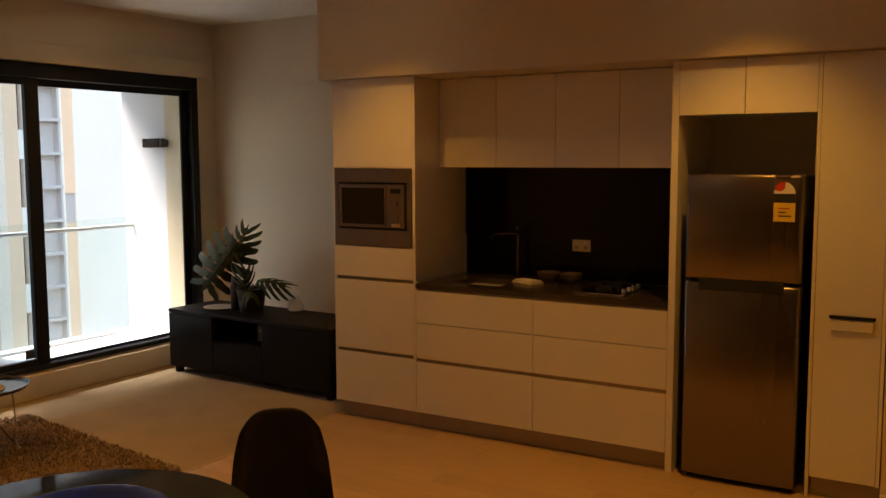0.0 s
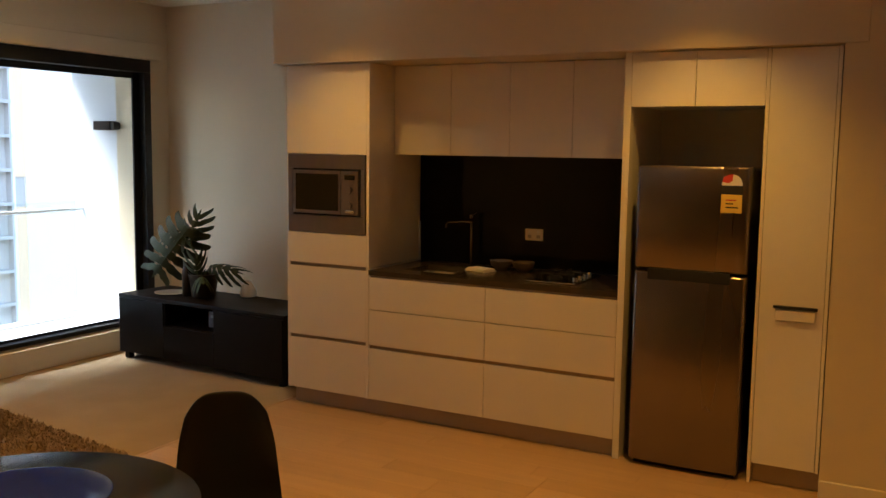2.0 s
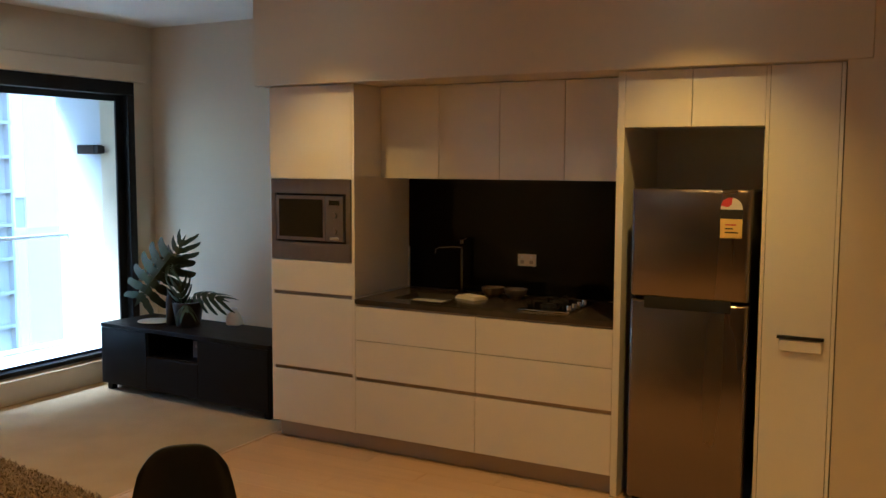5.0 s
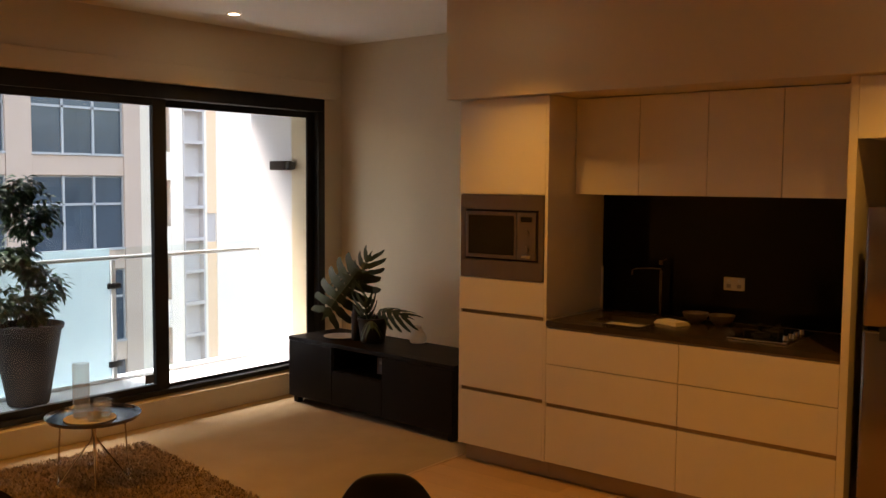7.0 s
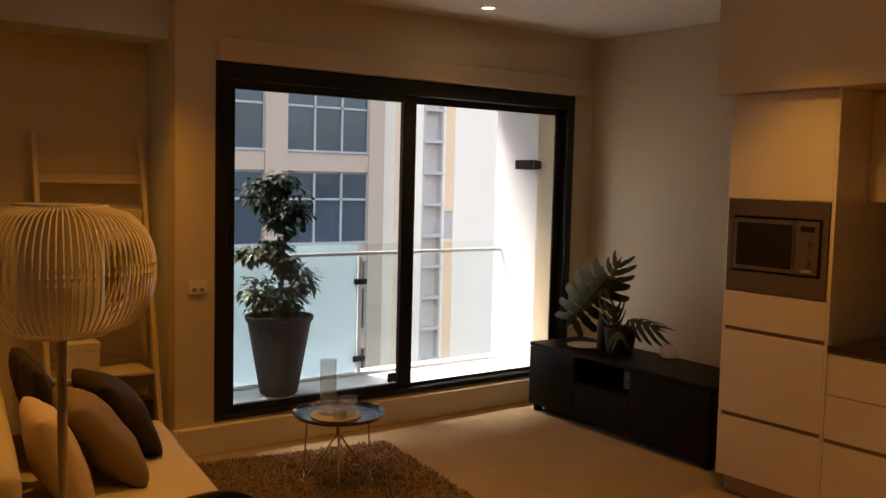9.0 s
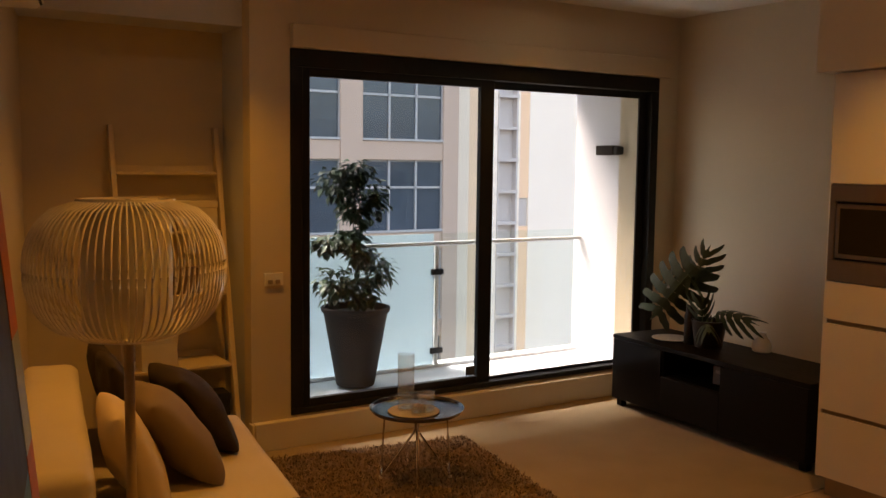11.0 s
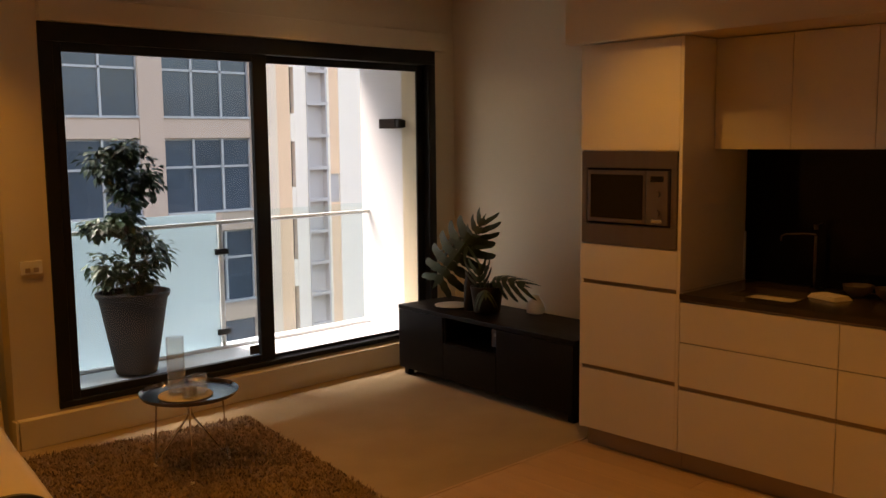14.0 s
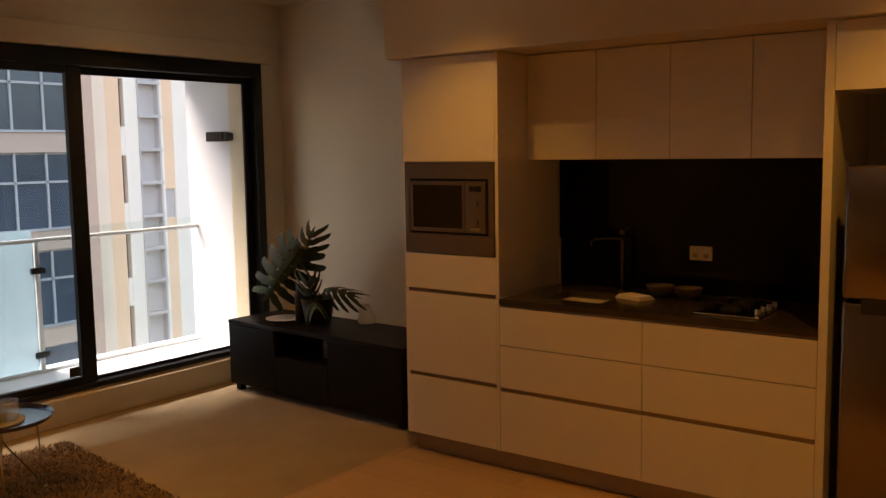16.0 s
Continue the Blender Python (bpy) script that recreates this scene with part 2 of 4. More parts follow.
def slab(a, b, bevel=0.0, seg=1):
    bm = bmesh.new()
    box(bm, a, b, bevel, seg)
    return bm


def rod(bm, p, q, r, sides=10, r2=None):
    """A round bar from p to q."""
    p, q = Vector(p), Vector(q)
    d = q - p
    m = Matrix.Translation((p + q) / 2) @ d.to_track_quat("Z", "Y").to_matrix().to_4x4()
    bmesh.ops.create_cone(bm, cap_ends=True, segments=sides, radius1=r, radius2=r if r2 is None else r2, depth=d.length, matrix=m)


def tube(bm, pts, r, sides=8):
    """A bent round bar along points."""
    pts = [Vector(p) for p in pts]
    rings = []
    for i, p in enumerate(pts):
        d = (pts[min(i + 1, len(pts) - 1)] - pts[max(i - 1, 0)]).normalized()
        q = d.to_track_quat("Z", "Y")
        rr = r[i] if isinstance(r, (list, tuple)) else r
        rings.append([bm.verts.new(p + q @ Vector((math.cos(2 * math.pi * k / sides) * rr, math.sin(2 * math.pi * k / sides) * rr, 0))) for k in range(sides)])
    for a, b in zip(rings, rings[1:]):
        for k in range(sides):
            bm.faces.new((a[k], a[(k + 1) % sides], b[(k + 1) % sides], b[k]))
    bm.faces.new(rings[0][::-1])
    bm.faces.new(rings[-1])


def lathe(bm, profile, sides=32, at=(0, 0, 0), loop=False):
    """Turn a profile of (radius, height) round the upright axis; loop: the profile closes on itself, as a ring."""
    rings = []
    for r, z in profile:
        rings.append([bm.verts.new((at[0] + max(r, 1e-4) * math.cos(2 * math.pi * k / sides), at[1] + max(r, 1e-4) * math.sin(2 * math.pi * k / sides), at[2] + z)) for k in range(sides)])
    for a, b in zip(rings, rings[1:] + rings[:1] if loop else rings[1:]):
        for k in range(sides):
            bm.faces.new((a[k], a[(k + 1) % sides], b[(k + 1) % sides], b[k]))
    if not loop:
        bm.faces.new(rings[0][::-1])
        bm.faces.new(rings[-1])


def mesh_of(name, bm, material, smooth=True, sharp=35):
    bmesh.ops.recalc_face_normals(bm, faces=bm.faces)
    me = bpy.data.meshes.new(name)
    bm.to_mesh(me)
    bm.free()
    me.materials.append(material)
    flat = [f.index for f in me.polygons if f.material_index == 1]
    if smooth:
        me.shade_smooth()
        me.set_sharp_from_angle(angle=radians(sharp))
    for k in flat:
        me.polygons[k].use_smooth = False
        me.polygons[k].material_index = 0
    return me


def part(name, bm, material, parent, label="", smooth=True, sharp=35):
    ob = new(name, mesh_of(name, bm, material, smooth, sharp))
    ob.parent = parent
    if label:
        ob["label"] = label
    return ob


def thing(name, label, category, at=(0, 0, 0), turn=0.0, group="", kind=""):
    ob = new(name)
    ob.matrix_basis = pose(*at, 0, 0, turn)
    ob.empty_display_size = 0.1
    return tagged(ob, label, category, group, kind)


def solid(name, bm, material, label, category, group="", kind="", at=(0, 0, 0), turn=0.0, smooth=True):
    ob = new(name, mesh_of(name, bm, material, smooth))
    ob.matrix_basis = pose(*at, 0, 0, turn)
    return tagged(ob, label, category, group, kind)


def structure(name, bm, material, label, category):
    return solid(name, bm, material, label, category, kind="structure")


# ---- the room ----
WX = -2.09           # window wall, room face
WY0, WY1 = -2.00, 0.90   # window opening
WZ0, WZ1 = 0.18, 2.31
LIVY = 1.10          # wall behind the television cabinet
KB = 0.63            # wall behind the kitchen
OUT = WX - 0.112
ALC = -2.55          # alcove back wall

bm = bmesh.new()
box(bm, (OUT, -2.24, 0), (WX, WY0, CEIL))
box(bm, (OUT, WY1, 0), (WX, LIVY, CEIL))
box(bm, (OUT, WY0, WZ1), (WX, WY1, CEIL))
box(bm, (OUT, WY0, -0.1), (WX, WY1, WZ0))
structure("wall_window", bm, M["wall"], "warm white painted wall around the balcony door", "wall")
bm = slab((ALC - 0.15, -3.7, 0), (ALC, -2.24, CEIL))
structure("wall_alcove", bm, M["wall"], "warm white painted wall of the alcove beside the sofa", "wall")
bm = slab((ALC - 0.15, LIVY, 0), (-0.0, LIVY + 0.15, CEIL))
structure("wall_living", bm, M["wall"], "cool white painted wall behind the television cabinet", "wall")
bm = slab((0.0, KB, 0), (3.20, KB + 0.15, CEIL))
box(bm, (0.0, KB + 0.15, 0), (0.1, LIVY + 0.15, CEIL))
structure("wall_kitchen", bm, M["wall"], "painted wall behind the kitchen run", "wall")
# beam over the kitchen, with a lower soffit than the room
bm = bmesh.new()
box(bm, (-0.07, -0.05, 2.14), (3.30, LIVY - 0.003, CEIL), 0.004)
structure("bulkhead", bm, M["wall"], "warm white plaster bulkhead above the kitchen cabinets", "bulkhead")
bm = slab((3.20, -0.045, 0), (3.60, KB + 0.15, CEIL))
structure("wall_nib", bm, M["wall"], "warm white painted wall end beside the pantry", "wall")
bm = slab((3.60, -0.6, 0), (3.75, KB + 0.15, CEIL))
structure("wall_hall", bm, M["wall"], "warm white painted hallway wall", "wall")
bm = slab((3.60, -6.2, 0), (5.2, -6.05, CEIL))
box(bm, (5.05, -6.05, 0), (5.2, -0.45, CEIL))
box(bm, (3.75, -0.6, 0), (5.05, -0.45, CEIL))
box(bm, (1.60, -6.2, 0), (3.6, -6.05, CEIL))
structure("wall_back", bm, M["wall"], "warm white painted walls of the entry", "wall")
# angled wall behind the sofa
WANG = -11.5
ANG = -8.5          # sofa and rug
bm = bmesh.new()
box(bm, (-2.7, -0.15, 0), (2.25, 0, CEIL))
box(bm, (2.10, -2.2, 0), (2.25, -0.15, CEIL))
w = structure("wall_sofa", bm, M["wall"], "warm white painted wall behind the sofa", "wall")
w.matrix_basis = pose(0, -3.87, 0, 0, 0, WANG)
bm = slab((1.22, 0.002, 0), (1.95, 0.215, CEIL))
w = structure("wall_pier", bm, M["wall"], "warm white painted pier at the end of the sofa wall", "wall")
w.matrix_basis = pose(0, -3.87, 0, 0, 0, WANG)
bm = slab((-2.9, -6.3, CEIL), (5.3, 1.3, CEIL + 0.12))
structure("ceiling", bm, M["ceiling"], "white painted plaster ceiling", "ceiling")
bm = slab((WX, -6.2, -0.06), (-0.03, LIVY, 0.0))
box(bm, (ALC, -6.2, -0.06), (WX, -2.24, 0.0))
structure("carpet", bm, M["carpet"], "beige wool carpet in the living area", "carpet")
bm = slab((-0.03, -6.2, -0.08), (5.2, 0.7, -0.012))
structure("floor", bm, M["kick"], "bed under the oak floorboards", "floor")
bm = slab((-0.036, -6.2, -0.02), (-0.018, 0.08, 0.002))
structure("floor_trim", bm, M["oak"], "thin strip where carpet meets oak boards", "trim")

# skirtings
bm = bmesh.new()
box(bm, (WX, -2.235, 0), (WX + 0.055, LIVY - 0.016, 0.165), 0.004)
structure("baseboard_window", bm, M["trim"], "cream painted skirting under the balcony door", "baseboard")
bm = slab((OUT + 0.1, -2.256, 0), (WX + 0.055, -2.24, 0.165), 0.004)
structure("baseboard_pier", bm, M["trim"], "cream painted skirting round the wall end", "baseboard")
bm = slab((WX + 0.055, LIVY - 0.016, 0), (-0.08, LIVY, 0.16), 0.004)
structure("baseboard_living", bm, M["trim"], "cream painted skirting behind the television cabinet", "baseboard")
bm = slab((3.20, -0.061, 0), (3.60, -0.045, 0.09), 0.004)
structure("baseboard_nib", bm, M["trim"], "cream painted skirting beside the pantry", "baseboard")
# blind pelmet
bm = slab((WX, -2.0, 2.312), (WX + 0.05, 0.99, 2.445), 0.004)
structure("pelmet", bm, M["wall"], "cream pelmet box above the balcony door", "pelmet")

# ---- balcony door: two panels in a black frame ----
door = thing("door_balcony", "black aluminium sliding balcony door with two glass panels", "door", kind="structure")
FX0, FX1 = WX - 0.10, WX + 0.012
bm = slab((FX0, WY0, WZ1 - 0.10), (FX1, WY1, WZ1), 0.003)
part("head", bm, M["black"], door)
bm = slab((FX0, WY0, WZ0), (FX1, WY1, WZ0 + 0.035), 0.003)
part("sill", bm, M["black"], door)
for y0, y1 in ((WY0, WY0 + 0.075), (WY1 - 0.07, WY1)):
    part("jamb", slab((FX0, y0, WZ0 + 0.035), (FX1, y1, WZ1 - 0.10), 0.003), M["black"], door)


def door_panel(y0, y1, x0, x1, sl, sr, bot, top, pane="pane"):
    p = part("panel", slab((x0, y0, WZ0 + 0.037), (x1, y0 + sl, WZ1 - 0.102), 0.003), M["black"], door)
    part("stile", slab((x0, y1 - sr, WZ0 + 0.037), (x1, y1, WZ1 - 0.102), 0.003), M["black"], p)
    part("rail", slab((x0, y0 + sl, WZ0 + 0.037), (x1, y1 - sr, WZ0 + 0.037 + bot), 0.003), M["black"], p)
    part("rail", slab((x0, y0 + sl, WZ1 - 0.102 - top), (x1, y1 - sr, WZ1 - 0.102), 0.003), M["black"], p)
    xm = (x0 + x1) / 2
    g = part("pane", slab((xm - 0.003, y0 + sl - 0.01, WZ0 + 0.03 + bot), (xm + 0.003, y1 - sr + 0.01, WZ1 - 0.095 - top)), M[pane], p)
    g.visible_shadow = False
    return p


door_panel(WY0 + 0.076, -0.57, WX - 0.045, WX - 0.004, 0.05, 0.105, 0.045, 0.05, "tinted")
door_panel(-0.60, WY1 - 0.071, WX - 0.064, WX - 0.046, 0.03, 0.07, 0.02, 0.05)
bm = slab((WX - 0.004, -0.765, 0.275), (WX - 0.001, -0.695, 0.335))
tagged(part("sticker", bm, M["label_black"], door), "small dark square sticker on the glass")

# ---- kitchen run ----
def cab(name, label, x0, group="kitchen cabinets"):
    return thing(name, label, "cabinet", (x0, 0, 0), group=group)


def front(parent, x0, x1, z0, z1, y=0.0, name="door", th=0.018, material="gloss"):
    return part(name, slab((x0, y, z0), (x1, y + th, z1), 0.0018, 2), M[material], parent)


KH = 0.10           # kick height
TOPZ = 2.137
# tall microwave tower
c = cab("microwave_tower", "tall glossy white cabinet with built-in microwave and drawers", 0.0)
part("side_panel", slab((0, 0.002, KH), (0.018, KB - 0.01, TOPZ), 0.001), M["gloss"], c)
part("side_panel", slab((0.592, 0.002, KH), (0.612, KB - 0.01, TOPZ), 0.001), M["gloss"], c)
part("drawer_box", slab((0.018, 0.02, KH), (0.592, KB - 0.01, 1.10)), M["carcass"], c)
part("cupboard_box", slab((0.018, 0.02, 1.58), (0.592, KB - 0.01, TOPZ)), M["carcass"], c)
part("back_panel", slab((0.018, 0.45, 1.10), (0.592, KB - 0.01, 1.58)), M["carcass"], c)
front(c, 0.003, 0.594, 1.594, TOPZ - 0.004)
front(c, 0.003, 0.594, 0.915, 1.106, name="drawer")
front(c, 0.003, 0.594, 0.452, 0.893, name="drawer")
front(c, 0.003, 0.594, KH + 0.004, 0.430, name="drawer")
for z in (0.894, 0.431):
    part("finger_rail", slab((0.018, 0.012, z), (0.592, 0.02, z + 0.02)), M["steel"], c)
part("kickboard", slab((0.03, 0.045, 0), (0.612, 0.06, KH - 0.002)), M["kick"], c)

mw = thing("microwave", "stainless built-in microwave with dark glass door", "microwave", (0.012, -0.004, 1.11))
W, H = 0.575, 0.480
bm = bmesh.new()
box(bm, (0, 0, 0), (W, 0.02, 0.105), 0.002)
box(bm, (0, 0, H - 0.085), (W, 0.02, H), 0.002)
box(bm, (0, 0, 0.105), (0.032, 0.02, H - 0.085), 0.002)
box(bm, (W - 0.032, 0, 0.105), (W, 0.02, H - 0.085), 0.002)
part("trim_frame", bm, M["steel"], mw)
part("cavity_shadow_gap", slab((0.032, 0.012, 0.105), (W - 0.032, 0.30, H - 0.085)), M["rubber"], mw)
d = part("oven_door", slab((0.044, -0.008, 0.117), (0.400, 0.011, H - 0.097), 0.004, 2), M["steel"], mw)
part("door_glass", slab((0.066, -0.0115, 0.138), (0.386, -0.008, H - 0.118), 0.001), M["darkglass"], d)
p = part("control_panel", slab((0.404, -0.008, 0.117), (W - 0.044, 0.011, H - 0.097), 0.004, 2), M["steel"], mw)
part("display", slab((0.432, -0.0105, H - 0.150), (0.505, -0.008, H - 0.122)), M["darkglass"], p)
for z in (0.27, 0.175):
    bm = bmesh.new()
    rod(bm, (0.468, -0.008, z), (0.468, -0.022, z), 0.020, 20)
    part("dial", bm, M["steel"], p)
part("button", slab((0.436, -0.011, 0.128), (0.500, -0.008, 0.145), 0.002), M["chrome"], p)

# base drawers, two stacks
for x0, x1 in ((0.614, 1.395), (1.395, 2.165)):
    c = cab("drawer_unit", "glossy white handleless base unit with three drawers", x0)
    w = x1 - x0
    bm = slab((0.001, 0.02, KH), (w - 0.001, KB - 0.01, 0.862))
    part("body", bm, M["carcass"], c)
    front(c, 0.0015, w - 0.0015, 0.660, 0.858, name="drawer")
    front(c, 0.0015, w - 0.0015, 0.440, 0.656, name="drawer")
    front(c, 0.0015, w - 0.0015, KH + 0.004, 0.418, name="drawer")
    part("finger_rail", slab((0.002, 0.012, 0.419), (w - 0.002, 0.0195, 0.439)), M["steel"], c)
    part("finger_rail", slab((0.002, 0.012, 0.859), (w - 0.002, 0.0195, 0.868)), M["steel"], c)
    part("kickboard", slab((0, 0.045, 0), (w, 0.06, KH - 0.002)), M["kick"], c)
# worktop with a sink cut-out
bt = thing("worktop", "dark brown polished stone worktop with undermount sink", "worktop", (0.614, 0, 0.87))
bm = bmesh.new()
L = 1.551
s0, s1, t0, t1 = 0.17, 0.50, 0.13, 0.43
gx, gy = (0, s0, s1, L), (-0.004, t0, t1, KB - 0.012)
grid = [[[bm.verts.new((x, y, z)) for z in (0, 0.03)] for y in gy] for x in gx]
for i in range(3):
    for j in range(3):
        if (i, j) == (1, 1):
            continue
        for z in (0, 1):
            bm.faces.new((grid[i][j][z], grid[i + 1][j][z], grid[i + 1][j + 1][z], grid[i][j + 1][z]))
ring = [(0, 0), (1, 0), (2, 0), (3, 0), (3, 1), (3, 2), (3, 3), (2, 3), (1, 3), (0, 3), (0, 2), (0, 1)]
for rr_ in (ring, [(1, 1), (2, 1), (2, 2), (1, 2)]):
    for (a, b), (c_, d_) in zip(rr_, rr_[1:] + rr_[:1]):
        bm.faces.new((grid[a][b][0], grid[c_][d_][0], grid[c_][d_][1], grid[a][b][1]))
part("slab", bm, M["stone"], bt)
bm = bmesh.new()
for a, b in (((s0 - 0.01, t0 - 0.01, -0.15), (s1 + 0.01, t1 + 0.01, -0.145)), ((s0 - 0.01, t0 - 0.01, -0.145), (s0 - 0.004, t1 + 0.01, -0.002)), ((s1 + 0.004, t0 - 0.01, -0.145), (s1 + 0.01, t1 + 0.01, -0.002)),
             ((s0 - 0.004, t0 - 0.01, -0.145), (s1 + 0.004, t0 - 0.004, -0.002)), ((s0 - 0.004, t1 + 0.004, -0.145), (s1 + 0.004, t1 + 0.01, -0.002))):
    box(bm, a, b)
part("sink_bowl", bm, M["sinksteel"], bt, "stainless steel sink bowl")
bm = slab((0.614, KB - 0.010, 0.902), (2.165, KB - 0.002, 1.72))
structure("splashback", bm, M["splash"], "black glass splashback behind the worktop", "splashback")
bm = bmesh.new()
box(bm, (0.613, KB - 0.022, 0.900), (0.622, KB - 0.010, 1.16))
box(bm, (0.613, 0.01, 0.900), (0.622, KB - 0.022, 0.909))
structure("splash_seal", bm, M["gloss"], "white sealant bead along the worktop edge", "trim")

# wall cupboards
UY = 0.285
ux = [0.614, 1.010, 1.397, 1.783, 2.165]
for x0, x1 in zip(ux, ux[1:]):
    c = thing("wall_cupboard", "white wall cupboard above the black splashback", "cupboard", (x0, UY, 1.60), group="wall cupboards")
    w = x1 - x0
    part("body", slab((0.001, 0.019, 0.0), (w - 0.001, KB - UY - 0.012, 0.538)), M["carcass"], c)
    part("door", slab((0.0015, 0, -0.004), (w - 0.0015, 0.018, 0.534), 0.0015, 2), M["gloss"], c)

# fridge housing and pantry
c = cab("fridge_housing", "white fridge surround with two overhead cupboards", 2.165)
part("side_panel", slab((0, 0.0, 0), (0.036, KB - 0.01, TOPZ), 0.001), M["gloss"], c)
part("body", slab((0.036, 0.02, 1.872), (0.695, KB - 0.01, TOPZ)), M["carcass"], c)
part("back_panel", slab((0.036, KB - 0.02, 0), (0.695, KB - 0.012, 1.872)), M["carcass"], c)
front(c, 0.037, 0.360, 1.864, TOPZ - 0.002)
front(c, 0.363, 0.694, 1.864, TOPZ - 0.002)
c = cab("pantry", "tall white pantry cabinet with a flap pull handle", 2.861)
part("body", slab((0, 0.02, KH), (0.328, KB - 0.01, TOPZ)), M["carcass"], c)
part("side_panel", slab((-0.0005, 0.0, 0), (0.016, KB - 0.01, TOPZ), 0.001), M["gloss"], c)
dr = front(c, 0.018, 0.312, KH + 0.004, TOPZ - 0.002)
part("end_panel", slab((0.314, 0.0, KH), (0.330, KB - 0.01, TOPZ), 0.001), M["gloss"], c)
bm = bmesh.new()
box(bm, (0.085, -0.016, 0.899), (0.287, 0.0, 0.907), 0.002)
box(bm, (0.085, -0.016, 0.893), (0.287, -0.013, 0.899), 0.001)
part("handle", bm, M["black"], dr, "dark metal flap handle")
part("handle_flap", slab((0.095, -0.012, 0.836), (0.277, 0.0, 0.889), 0.003, 2), M["gloss"], dr)
part("kickboard", slab((0.02, 0.045, 0), (0.33, 0.06, KH - 0.002)), M["kick"], c)

# fridge
def bowed_door(z0, z1, w, depth, bow, r=0.012):
    """A door whose front bows out towards the middle and rounds off at its sides."""
    bm = bmesh.new()
    n = 24
    rows = []
    for z, inset in ((z0, r), (z0 + r * 0.4, r * 0.3), (z0 + r, 0.0), (z1 - r, 0.0), (z1 - r * 0.4, r * 0.3), (z1, r)):
        row = []
        for k in range(n + 1):
            u = -math.cos(math.pi * k / n)
            edge = max(0.0, abs(u) - 0.93) / 0.07
            y = -bow * (1 - u * u) + inset + 0.022 * (1 - math.sqrt(max(0.0, 1 - edge * edge)))
            row.append(bm.verts.new((w / 2 + u * w / 2, y, z)))
        row += [bm.verts.new((w, depth, z)), bm.verts.new((0, depth, z))]
        rows.append(row)
    for a, b in zip(rows, rows[1:]):
        for k in range(len(a)):
            bm.faces.new((a[k], a[(k + 1) % len(a)], b[(k + 1) % len(a)], b[k]))
    bm.faces.new(rows[0][::-1])
    bm.faces.new(rows[-1])
    return bm


fr = thing("fridge", "two-door stainless top-freezer fridge with energy label", "fridge", (2.256, -0.03, 0.0))
FW, FH = 0.560, 1.570
part("body", slab((0.004, 0.075, 0.03), (FW - 0.004, 0.58, FH - 0.012), 0.006, 2), M["plastic"], fr)
d1 = part("freezer_door", bowed_door(1.044, FH, FW, 0.070, 0.010), M["fridge"], fr)
d2 = part("fridge_door", bowed_door(0.028, 1.030, FW, 0.070, 0.010), M["fridge"], fr)
part("handle_recess", slab((0.075, -0.011, 0.990), (FW - 0.075, 0.03, 1.047), 0.004, 2), M["rubber"], d1, "black recessed handle strip")
part("base_grille", slab((0.02, 0.05, 0.0), (FW - 0.02, 0.5, 0.025)), M["rubber"], fr)
lab = part("energy_label", slab((FW - 0.135, -0.0085, 1.345), (FW - 0.035, 0.0, 1.435), 0.0004), M["label_yellow"], d1, "yellow and red energy rating label")
part("label_band", slab((FW - 0.135, -0.0085, 1.436), (FW - 0.035, 0.0, 1.478)), M["label_black"], d1)
bm = bmesh.new()
n = 14
vs = [bm.verts.new((FW - 0.085 + 0.05 * math.cos(math.pi * k / n), -0.0086, 1.479 + 0.055 * math.sin(math.pi * k / n))) for k in range(n + 1)]
bm.faces.new(vs)
part("rating_arc", bm, M["label_white"], d1)
bm = bmesh.new()
vs = [bm.verts.new((FW - 0.085 + r * math.cos(a), -0.0092, 1.485 + r * math.sin(a))) for r, a in ((0.018, 1.5), (0.05, 1.5), (0.052, 1.9), (0.052, 2.4), (0.05, 2.9), (0.018, 2.9))]
bm.faces.new(vs)
part("rating_mark", bm, M["label_red"], d1)
for k, w in enumerate((0.05, 0.035, 0.06)):
    part("label_text_bar", slab((FW - 0.112, -0.0094, 1.405 - 0.018 * k), (FW - 0.112 + w, -0.0085, 1.411 - 0.018 * k)), M["label_red" if k == 0 else "label_black"], lab)
part("badge", slab((FW - 0.13, -0.0085, 1.555), (FW - 0.06, 0.0, 1.566)), M["chrome"], d1)

# tap
tp = thing("tap", "tall chrome kitchen mixer tap with square spout", "tap", (1.03, 0.55, 0.90))
bm = bmesh.new()
rod(bm, (0, 0, 0), (0, 0, 0.27), 0.0095, 16)
rod(bm, (0, 0, 0), (0, 0, 0.012), 0.024, 20)
part("column", bm, M["tapsteel"], tp)
bm = bmesh.new()
tube(bm, [(0, 0, 0.275), (-0.05, -0.03, 0.278), (-0.12, -0.075, 0.275), (-0.135, -0.085, 0.265), (-0.137, -0.087, 0.240)], 0.006, 10)
part("spout", bm, M["tapsteel"], tp)
bm = bmesh.new()
rod(bm, (0.0, 0, 0.30), (0.0, 0, 0.325), 0.015, 14)
rod(bm, (0, 0, 0.318), (0.045, -0.02, 0.335), 0.005, 8)
part("lever", bm, M["tapsteel"], tp)
# socket
sk = thing("power_socket", "double white power socket on the black splashback", "socket", (1.372, KB - 0.0105, 1.078))
part("plate", slab((0, -0.008, 0), (0.118, 0, 0.072), 0.003, 2), M["trim"], sk)
for x in (0.030, 0.088):
    part("switch", slab((x - 0.008, -0.012, 0.046), (x + 0.008, -0.008, 0.062), 0.001), M["label_white"], sk)
    part("outlet", slab((x - 0.012, -0.0085, 0.014), (x + 0.012, -0.008, 0.034)), M["kick"], sk)
